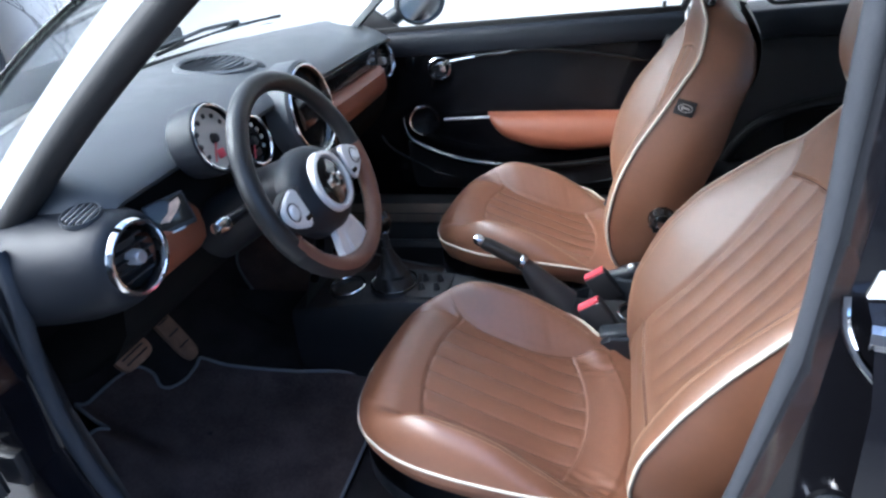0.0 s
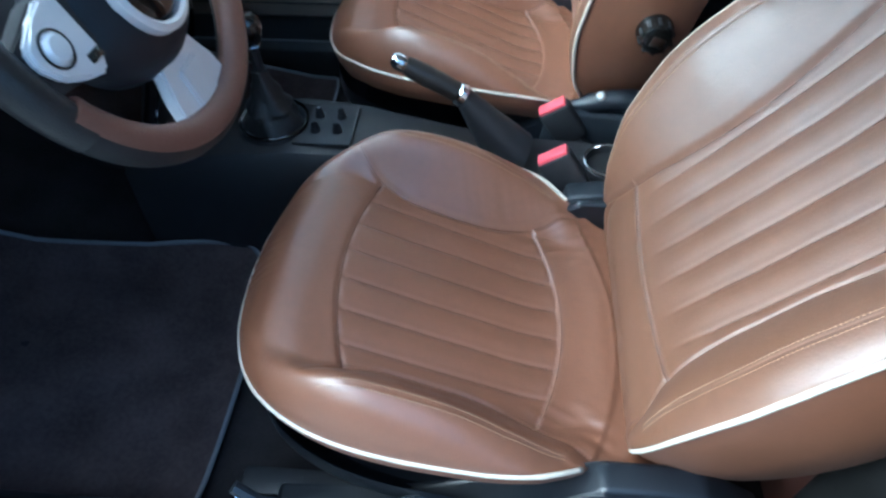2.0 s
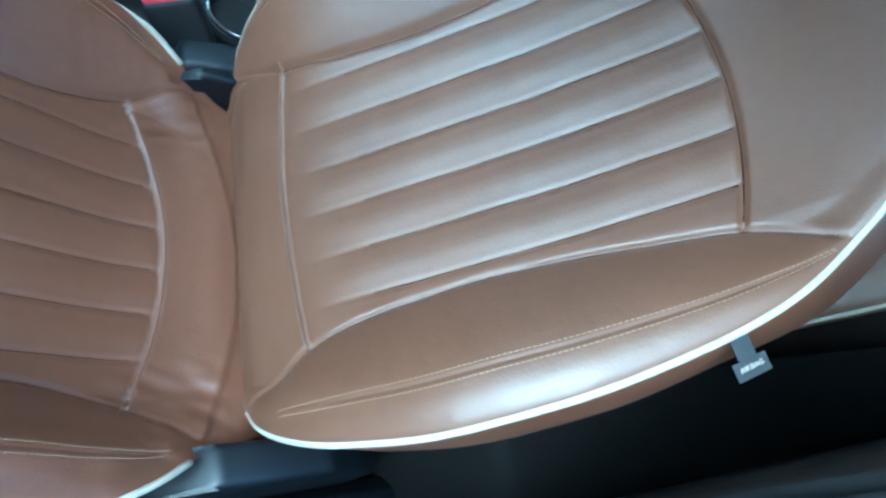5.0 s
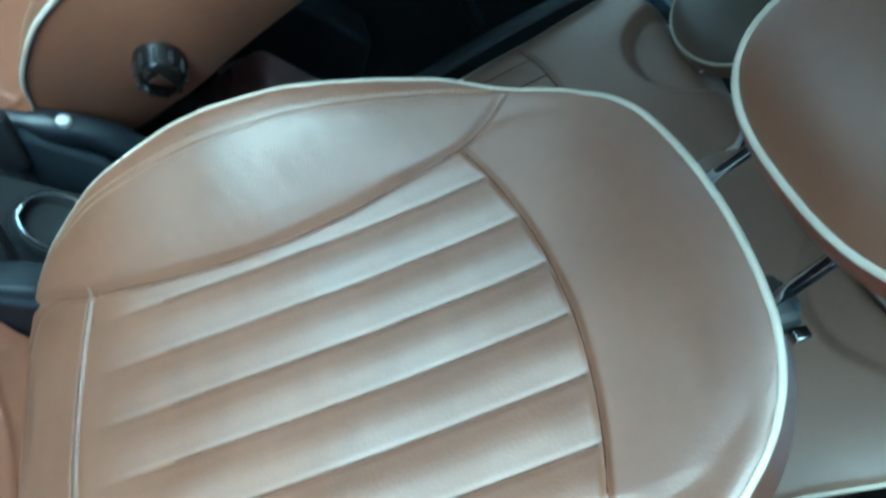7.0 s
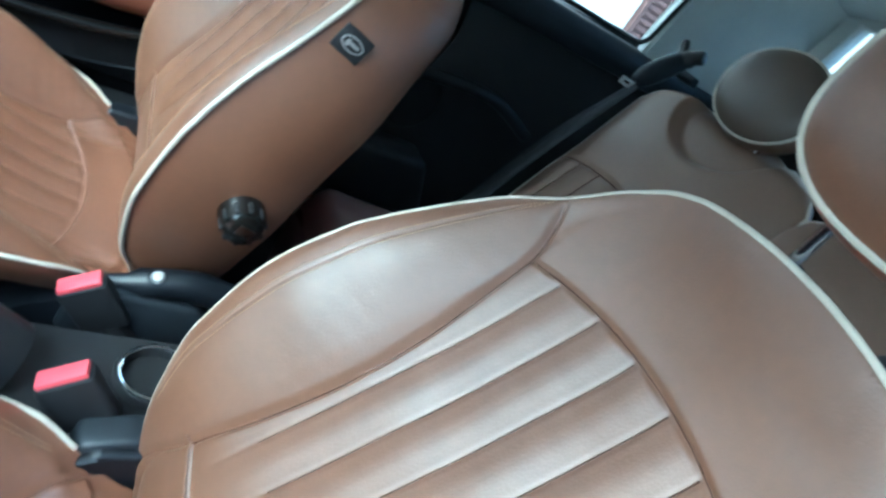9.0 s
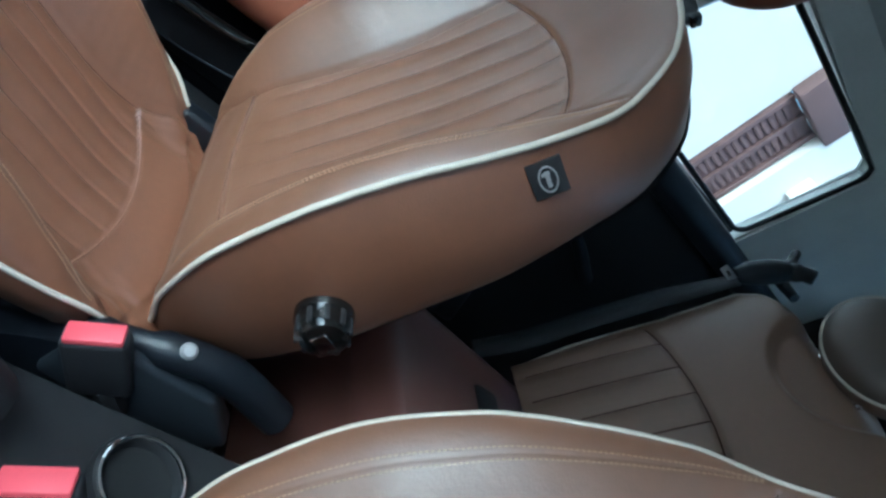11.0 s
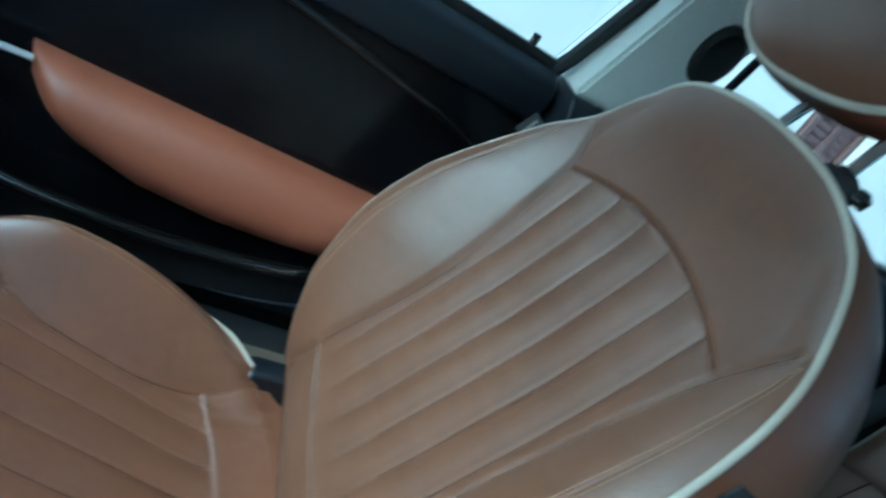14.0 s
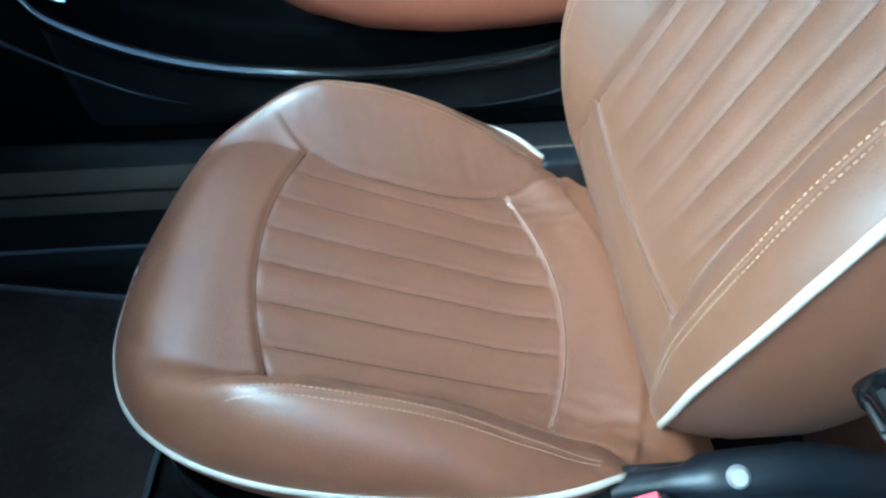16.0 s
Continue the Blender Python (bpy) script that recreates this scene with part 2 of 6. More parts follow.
def split_grid(pos, region, names, faces_keep=None):
    """Meshes by region from a grid of places (rows, columns, 3)."""
    R, C = pos.shape[:2]
    idx = np.arange(R * C).reshape(R, C)
    quads = np.stack([idx[:-1, :-1], idx[1:, :-1], idx[1:, 1:], idx[:-1, 1:]], -1).reshape(-1, 4)
    normals = np.cross(np.gradient(pos, axis=0), np.gradient(pos, axis=1))
    normals /= np.linalg.norm(normals, axis=-1, keepdims=True) + 1e-12
    made = {}
    for k, name in enumerate(names):
        q = quads[region.ravel() == k]
        if not len(q):
            continue
        used, inv = np.unique(q, return_inverse=True)
        me = bpy.data.meshes.new(name)
        me.from_pydata(pos.reshape(-1, 3)[used].tolist(), [], inv.reshape(-1, 4).tolist())
        smooth(me)
        me.normals_split_custom_set_from_vertices(normals.reshape(-1, 3)[used].tolist())
        made[name] = me
    return made

# ---- front seats ----
RIBS = np.array([-0.1185, -0.0715, -0.0238, 0.0238, 0.0715, 0.1185])


def flutes(l, ribs=RIBS, depth=0.0013):
    """Height of the stitched flutes at the lateral place l."""
    near = np.abs(l[..., None] - ribs).min(-1)
    return -depth * np.exp(-(near / 0.0034) ** 2) - 0.0015 * np.cos(np.clip(near / 0.0238, 0, 1) * math.pi)


def groove(dist, depth=0.005, width=0.0035):
    return -depth * np.exp(-(dist / width) ** 2)


def rim_distance(a, b, edge_a, edge_b):
    """The distance of each grid place to the outline, both its sides."""
    return np.sqrt(np.min([(a - p) ** 2 + (np.abs(b) - q) ** 2 for p, q in zip(edge_a, edge_b)], axis=0))


def wrinkles(a, b):
    """Fine soft creases in the leather."""
    v = np.array([[abs(noise.noise(Vector((p * 26, q * 52, 31)))) + 0.5 * abs(noise.noise(Vector((p * 60, q * 70, 41)))) for p, q in zip(ra, rb)] for ra, rb in zip(a, b)])
    return -0.00035 * np.clip(1 - v * 5, 0, 1) ** 2


def cushion_outline(x):
    return glide(x, [0.018, 0.021, 0.035, 0.058, 0.103, 0.165, 0.244, 0.337, 0.409, 0.446, 0.47, 0.56],
                     [0.003, 0.052, 0.113, 0.159, 0.203, 0.231, 0.246, 0.250, 0.240, 0.219, 0.208, 0.190])


def cushion_seam(x):
    return glide(x, [0.09, 0.12, 0.14, 0.17, 0.225, 0.3, 0.38, 0.47, 0.52], [0.24, 0.206, 0.183, 0.157, 0.142, 0.143, 0.160, 0.205, 0.24])


def cushion_surface():
    R, C = 190, 400
    u = np.linspace(0, 1, R) ** 1.35
    x = (0.018 + 0.542 * u)[:, None] * np.ones(C)
    k = 12
    w = cushion_outline(x[:, 0])
    pad = np.convolve(np.r_[np.full(k, w[0]), w, np.full(k, w[-1])], np.hanning(2 * k + 1) / np.hanning(2 * k + 1).sum(), "same")[k:-k]
    w = np.where(u > 0.12, pad, w)[:, None]
    l = w * np.linspace(-1, 1, C)[None]
    r = np.abs(l)
    seam = cushion_seam(x)
    z = glide(x, [0.018, 0.03, 0.05, 0.08, 0.11, 0.15, 0.2, 0.3, 0.4, 0.44, 0.49, 0.515, 0.56],
                  [0.315, 0.333, 0.350, 0.360, 0.356, 0.340, 0.317, 0.273, 0.232, 0.224, 0.222, 0.216, 0.18])
    bump = glide(x, [0.018, 0.05, 0.10, 0.15, 0.20, 0.28, 0.37, 0.43, 0.475, 0.5], [0.0, 0.010, 0.031, 0.057, 0.077, 0.086, 0.070, 0.036, 0.006, 0.0])
    r0 = -np.log(np.exp(-55 * seam) + np.exp(-55 * (0.70 * w))) / 55
    qb = np.clip((r - r0) / np.maximum(w - r0, 0.01), 0, 1)
    z = z + bump * (0.75 * sm(0, 0.66, qb) + 0.25 * np.sin(np.clip(qb / 0.66, 0, 1) * math.pi / 2) * sm(0.09, 0.16, x))
    zp = glide(x, [0.018, 0.06, 0.1, 0.2, 0.33, 0.41, 0.45, 0.56], [0.300, 0.310, 0.316, 0.312, 0.300, 0.282, 0.262, 0.2])
    fine = np.linspace(0.018, 0.56, 700)
    dist = np.minimum(rim_distance(x, l, np.r_[np.full(20, 0.018), np.interp(fine, x[:, 0], x[:, 0])], np.r_[np.linspace(0, w[0, 0], 20), np.interp(fine, x[:, 0], w[:, 0])]), w - r)
    e = np.clip(1 - dist / (0.054 + 0.056 * sm(0.22, 0.05, x)), 0, 1)
    z = z + (zp - z) * (1 - np.sqrt(1 - e ** 2.7)) * sm(0.53, 0.40, x)
    xf = 0.146 + 0.027 * (l / 0.157) ** 2
    xr = 0.436 - 0.034 * (l / 0.157) ** 2
    inside = (r < seam) & (x > xf) & (x < xr)
    fade = sm(0, 0.006, x - xf) * sm(0, 0.012, xr - x) * sm(0, 0.006, seam - r)
    z = z + flutes(l, RIBS, 0.0019) * fade * inside
    z = z - 0.0018 * inside * sm(0, 0.006, np.minimum(x - xf, np.minimum(xr - x, seam - r)))
    body = sm(0.13, 0.175, x)
    z = z + groove(r - seam) * body * (x < 0.49) + groove(x - xf, 0.004, 0.003) * (r < seam) + groove(x - xr + 0.002, 0.0022, 0.0025) * (r < seam) + 0.0020 * sm(-0.0015, 0.0015, x - xr) * sm(0.04, 0.0, x - xr) * (r < seam)
    z = z + 0.0025 * np.exp(-((r - seam + 0.012) / 0.01) ** 2) * body * ~inside
    lip = 0.512 - 0.05 * (l / 0.2) ** 2
    z = z - 0.003 * sm(0, 0.006, x - lip) * (r < seam) + 0.001 * np.exp(-((x - lip) / 0.004) ** 2) * (r < seam)
    noise_ = np.array([[noise.noise(Vector((a * 16, b * 16, 3))) + 0.4 * noise.noise(Vector((a * 45, b * 22, 9))) for a, b in zip(ra, rb)] for ra, rb in zip(x, l)])
    z = z + 0.0011 * noise_ + wrinkles(x, l) * sm(0, 0.03, r - seam) * sm(0.1, 0.16, x)
    fq = (r - seam) / np.maximum(w - seam, 0.01)
    for f, depth in ((0.50, 0.0003), (0.61, 0.0008)):
        z = z - depth * np.exp(-(((fq - f) * (w - seam)) / 0.0016) ** 2) * sm(0.15, 0.2, x) * sm(0.45, 0.40, x)
    folds = np.array([[noise.noise(Vector((a * 70 + b * 25, b * 9, 57))) for a, b in zip(ra, rb)] for ra, rb in zip(x, l)])
    z = z + 0.0016 * folds * sm(0.0, 0.2, fq) * sm(0.62, 0.40, fq) * sm(0.14, 0.2, x)
    rear = np.array([[noise.noise(Vector((a * 30 - abs(b) * 60, abs(b) * 26 + a * 12, 83))) for a, b in zip(ra, rb)] for ra, rb in zip(x, l)])
    z = z + 0.0034 * rear * sm(0.36, 0.43, x) * sm(0.10, 0.15, r) * sm(0.52, 0.47, x)
    pos = np.stack([x, l, z], -1)
    c = lambda a: (a[:-1, :-1] + a[1:, 1:]) / 2  # noqa: E731
    xc, rc, sc = c(x), c(r), c(seam)
    lc = c(l)
    reg = np.full(xc.shape, 0)
    reg[(rc >= sc) & (xc > 0.095)] = np.where(lc[(rc >= sc) & (xc > 0.095)] > 0, 1, 2)
    reg[(rc < sc) & (xc > c(xf)) & (xc < c(xr))] = 3
    reg[(rc < sc) & (xc >= c(xr))] = 4
    return pos, reg


def edge_loop(pos, first, last, narrow_last=False):
    """The rim of a grid: one side up, round the narrow end, the other side back."""
    a, b = pos[first:last, -1], pos[first:last, 0]
    return np.concatenate([a, b[::-1]] if narrow_last else [a[::-1], b])


def skirt(loop, offsets, up, name, material, parent, label="", inward=None, cap=False):
    """A wall hung from a rim: rows of (down, in)."""
    loop = np.array(loop)
    mid = loop.mean(0)
    t = np.gradient(loop, axis=0)
    t /= np.linalg.norm(t, axis=1, keepdims=True) + 1e-9
    up = np.array(up, float)
    nrm = np.cross(t, up)
    nrm /= np.linalg.norm(nrm, axis=1, keepdims=True) + 1e-9
    sign = np.sign(((loop - mid) * nrm).sum(1).sum())
    rows = [[tuple(p) for p in loop - up * np.reshape(np.broadcast_to(dn, len(loop)), (-1, 1)) - nrm * sign * ins] for dn, ins in offsets]
    bm = loft(rows)
    if cap:
        bm.faces.new([v for v in list(bm.verts)[-len(loop):]])
    return part(name, bm, material, parent, label)


BACK_TOP = 0.5793
BACK_S = [-0.11, -0.0577, -0.0206, 0.033, 0.1009, 0.1995, 0.2786, 0.3566, 0.4298, 0.489, 0.5441, 0.569, 0.577, 0.5793]
BACK_W = [0.160, 0.1906, 0.2141, 0.2373, 0.255, 0.2665, 0.263, 0.25, 0.2287, 0.1941, 0.1489, 0.0986, 0.0472, 0.002]
BACK_RIM = [-0.060, -0.0241, 0.0088, 0.0388, 0.0633, 0.0723, 0.064, 0.0428, 0.021, 0.0051, 0.0112, 0.0263, 0.0327, 0.0345]
BACK_SEAM = ([-0.11, 0.0, 0.05, 0.14, 0.22, 0.30, 0.36, 0.427, 0.46, 0.49, 0.55, 0.60], [0.205, 0.182, 0.160, 0.144, 0.140, 0.145, 0.153, 0.164, 0.178, 0.196, 0.23, 0.25])
BACK_RIBS = np.array([-2.5, -1.5, -0.5, 0.5, 1.5, 2.5]) * 0.0497


def insert_low(l):
    return 0.033 + 0.017 * (l / 0.16) ** 2


def insert_top(l):
    return 0.4581 - 0.0316 * (l / 0.16) ** 2


def back_surface():
    """The backrest's front in (along the back, sideways, towards the sitter)."""
    C = 430
    s1 = np.r_[np.linspace(BACK_S[0], 0.50, 260)[:-1], BACK_TOP - (BACK_TOP - 0.50) * (1 - np.linspace(0, 1, 60)) ** 1.9]
    w = np.sqrt(glide(s1, BACK_S, np.square(BACK_W)))
    k = 10
    pad = np.convolve(np.r_[np.full(k, w[0]), w, np.full(k, w[-1])], np.hanning(2 * k + 1) / np.hanning(2 * k + 1).sum(), "same")[k:-k]
    w = np.where(s1 < 0.46, pad, w)
    s = s1[:, None] * np.ones(C)
    w = w[:, None]
    l = w * np.linspace(-1, 1, C)[None]
    r = np.abs(l)
    seam = glide(s, *BACK_SEAM)
    d = glide(s, [-0.11, -0.06, -0.02, 0.02, 0.05, 0.1, 0.2, 0.33, 0.43, 0.47, 0.51, 0.545, 0.57, 0.5793], [-0.055, -0.022, 0.004, 0.013, 0.015, 0.011, 0.0, -0.011, -0.013, -0.008, 0.005, 0.022, 0.0375, 0.0445])
    d = d + 0.012 * np.clip(r / 0.16, 0, 1) ** 2 * sm(0.0, 0.1, s) * sm(0.55, 0.46, s)
    rim = glide(s, BACK_S, BACK_RIM)
    D = np.maximum(rim + 0.010 - d, 0.0)
    r0 = -np.log(np.exp(-90 * seam) + np.exp(-90 * (0.84 * w))) / 90
    qb = np.clip((r - r0) / np.maximum(w - r0, 0.01), 0, 1)
    kt = sm(0.34, 0.53, s)
    d = d + D * (np.sin(np.clip(qb * 1.12, 0, 1) * math.pi / 2) * (1 - kt) + sm(0, 1, qb) * kt)
    far = rim_distance(s, l, s1, w[:, 0])
    e = np.clip(1 - np.minimum(far, w - r) / 0.042, 0, 1)
    d = d - 0.010 * (1 - np.sqrt(1 - e ** 2))
    sb, st = insert_low(l), insert_top(l)
    inside = (r < seam) & (s > sb) & (s < st)
    fade = sm(0.0, 0.09, s - sb) * sm(0, 0.005, st - s) * sm(0, 0.006, seam - r)
    d = d + flutes(l, BACK_RIBS) * fade * inside
    d = d - 0.0014 * inside * sm(0, 0.007, np.minimum(s - sb, np.minimum(st - s, seam - r)))
    d = d + groove(r - seam) * (s < 0.49) * sm(0.0, 0.02, w - r) + groove(s - sb - 0.002, 0.0022, 0.0025) * (r < seam) + groove(s - st, 0.0035, 0.003) * (r < seam)
    d = d + 0.0022 * sm(0.0015, -0.0015, s - sb) * sm(-0.04, 0.0, s - sb) * (r < seam)
    noise_ = np.array([[noise.noise(Vector((a * 14, b * 14, 13))) + 0.4 * noise.noise(Vector((a * 40, b * 20, 19))) for a, b in zip(ra, rb)] for ra, rb in zip(s, l)])
    d = d + 0.0011 * noise_ + 0.5 * wrinkles(s, l + 0.7) * sm(0, 0.03, r - seam) * sm(0.46, 0.34, s)
    fq = (r - seam) / np.maximum(w - seam, 0.01)
    for f, depth in ((0.70, 0.0010),):
        d = d - depth * np.exp(-(((fq - f) * (w - seam)) / 0.0016) ** 2) * sm(0.03, 0.09, s) * sm(0.49, 0.44, s)
    folds = np.array([[noise.noise(Vector((a * 60 + b * 20, b * 9, 67))) for a, b in zip(ra, rb)] for ra, rb in zip(s, l)])
    d = d + 0.0003 * folds * sm(0.0, 0.2, fq) * sm(0.66, 0.45, fq) * sm(0.47, 0.38, s)
    pos = np.stack([s, l, d], -1)
    c = lambda a: (a[:-1, :-1] + a[1:, 1:]) / 2  # noqa: E731
    scn, rc, sc, lc = c(s), c(r), c(seam), c(l)
    reg = np.full(scn.shape, 0)
    side = (rc >= sc) & (scn < 0.49)
    reg[side] = np.where(lc[side] > 0, 1, 2)
    reg[(rc < sc) & (scn > c(sb)) & (scn < c(st))] = 3
    reg[(rc < sc) & (scn <= c(sb))] = 4
    return pos, reg


def stitches(points, up, off=0.0006, length=0.0027, gap=0.0043, r=0.00037):
    """A row of small thread stitches along a line."""
    bm = bmesh.new()
    pts = [Vector(p) for p in points]
    acc, run = 0.0, []
    for a, b in zip(pts, pts[1:]):
        d = (b - a)
        k = d.length
        if k < 1e-6:
            continue
        t = d / k
        while acc < k:
            run.append((a + t * acc, t))
            acc += gap
        acc -= k
    for p, t in run:
        n = (Vector(up) - t * t.dot(Vector(up))).normalized()
        m = Matrix((t, n.cross(t), n)).transposed().to_4x4()
        m.translation = p + n * off
        bmesh.ops.create_cube(bm, size=1, matrix=m @ Matrix.Diagonal((length, 2 * r, 2 * r, 1)))
    return bm


CUSHION, CUSHION_REGION = cushion_surface()
BACK, BACK_REGION = back_surface()
CUSHION_MESH = split_grid(CUSHION, CUSHION_REGION, ["front_panel", "bolster_right", "bolster_left", "fluted_insert", "rear_panel"])
BACK_MESH = split_grid(BACK, BACK_REGION, ["top_panel", "bolster_right", "bolster_left", "fluted_insert", "lower_panel"])
SEAT_CACHE = {}


def on_grid(pos, a, l):
    """The place on a seat grid at row value a and sideways place l."""
    rows = pos[:, 0, 0]
    i = int(np.clip(np.searchsorted(rows, a) - 1, 0, len(rows) - 2))
    t = (a - rows[i]) / (rows[i + 1] - rows[i])
    ends = []
    for row in (pos[i], pos[i + 1]):
        j = np.clip((l / abs(row[-1, 1]) * 0.5 + 0.5) * (len(row) - 1), 0, len(row) - 1.001)
        k = int(j)
        ends.append(row[k] + (row[k + 1] - row[k]) * (j - k))
    return tuple(ends[0] + (ends[1] - ends[0]) * t)


def seam_shade_mesh(pos, lines, r=0.0007):
    """Thin dark cords over a seat grid, crevice shade for its sewn lines: lines of (row value, sideways)."""
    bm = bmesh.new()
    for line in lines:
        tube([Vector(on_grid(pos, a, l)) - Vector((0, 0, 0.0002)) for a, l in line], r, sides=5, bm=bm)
    me = bpy.data.meshes.new("seam_shade")
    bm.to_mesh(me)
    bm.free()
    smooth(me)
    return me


def cushion_lines():
    out = []
    for sg in (-1, 1):
        out.append([(a, sg * float(cushion_seam(a))) for a in np.linspace(0.135, 0.455, 50)])
    half = [v for v in np.linspace(-0.150, 0.150, 40)]
    out.append([(0.146 + 0.027 * (v / 0.157) ** 2, v) for v in half])
    for q in RIBS:
        out.append([(a, q) for a in np.linspace(0.156 + 0.027 * (q / 0.157) ** 2, 0.424 - 0.034 * (q / 0.157) ** 2, 40)])
    return out


def back_lines():
    out = []
    for sg in (-1, 1):
        out.append([(a, sg * float(glide(a, *BACK_SEAM))) for a in np.linspace(0.04, 0.486, 64)])
    out.append([(float(insert_top(v)), v) for v in np.linspace(-0.163, 0.163, 40)])
    for q in BACK_RIBS:
        out.append([(a, q) for a in np.linspace(0.12, float(insert_top(q)) - 0.004, 60)])
    return out


def welt_mesh(pos, line):
    """A thin rounded leather edge laid along one seam of a seat grid."""
    bm = tube([Vector(on_grid(pos, a, l)) + Vector((0, 0, 0.0006)) for a, l in line], 0.0013, sides=8)
    me = bpy.data.meshes.new("welt")
    bm.to_mesh(me)
    bm.free()
    smooth(me)
    return me


def surf_line(pos, f):
    """A line over a grid surface: column share f(row share) for each row."""
    R, C = pos.shape[:2]
    out = []
    for i in range(R):
        j = f(i / (R - 1), pos[i])
        if j is not None:
            j0 = int(np.clip(j, 0, C - 2))
            out.append(tuple(pos[i, j0] + (pos[i, j0 + 1] - pos[i, j0]) * (j - j0)))
    return out


def headrest(parent, back, rise, tilt, ahead, aside, size, foot, socket, offset, half):
    """The headrest with its posts, in the backrest's coordinates (s, l, d)."""
    rows = []
    hs, hw, hd = 0.107, 0.146, 0.054
    c = Vector((0.085, 0, 0.0))
    n = 28
    for j in range(n + 1):
        ph = -math.pi / 2 + math.pi * j / n
        row = []
        for i in range(56):
            th = 2 * math.pi * i / 56
            k = 2.6
            cx, sx = math.cos(th), math.sin(th)
            a = math.copysign(abs(cx) ** (2 / k), cx)
            b = math.copysign(abs(sx) ** (2 / k), sx)
            e = math.copysign(abs(math.sin(ph)) ** (2 / 2.6), math.sin(ph))
            f = max(abs(math.cos(ph)), 1e-4) ** (2 / 3.2)
            row.append(c + Vector((b * hs * f * (1 - 0.06 * e), a * hw * f * (1 - 0.06 * e), e * hd)))
        rows.append(row)
    front = [r for j, r in enumerate(rows) if j >= 17]
    rear = [r for j, r in enumerate(rows) if j <= 17]
    rest = new("headrest")
    rest.parent = parent
    rest.matrix_local = back @ Matrix.Translation((0, aside, 0))
    turn = Matrix.Translation((0.585 + rise, 0, -0.03 + ahead)) @ Matrix.Rotation(radians(-tilt), 4, "Y") @ Matrix.Scale(size, 4)
    rest["label"] = "rounded leather headrest on two chrome posts"
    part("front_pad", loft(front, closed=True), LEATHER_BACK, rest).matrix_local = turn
    # Redder leather here paints in the orange bounce from the cushion.
    part("rear_pad", loft(rear, closed=True), LEATHER_TRIM, rest).matrix_local = turn
    part("piping", tube([p + Vector((0, 0, 0.001)) for p in rows[17]], 0.0034, closed=True), PIPING, rest, "cream piping round the headrest").matrix_local = turn
    for y in (offset - half, offset + half):
        part("post", tube([(socket - 0.012, y, foot), (0.625 + rise, y * 0.86, -0.030 + ahead)], 0.0052, sides=14), CHROME, rest, "chrome headrest post")
        tab = [(0.014 * math.cos(a) + math.copysign(0.006, math.cos(a)), 0.0095 * math.sin(a)) for a in np.linspace(0, 2 * math.pi, 28, endpoint=False)]
        m = facing((socket, y, foot), (1, 0, 0), up=(0, 0, 1)) @ Matrix.Rotation(radians(8), 4, "Z")
        collar = part("post_socket", prism(tab, "z", -0.010, 0.006, 0.003), BLACK, rest, "black plastic post socket")
        collar.matrix_local = m
        part("socket_collar", lathe([(0.006, 0.010), (0.010, 0.009), (0.012, 0.004)], Matrix.Identity(4), 24), BLACK, collar)
        part("release_button", box(0.0, 0.009, -0.0065, 0.0065, -0.006, 0.005, 0.002), GLOSS, collar, "glossy black release button").matrix_local = Matrix.Translation((m.inverted() @ Vector((socket, y - 0.0245, foot))) - Vector((0.0045, 0, 0)))
    return rest


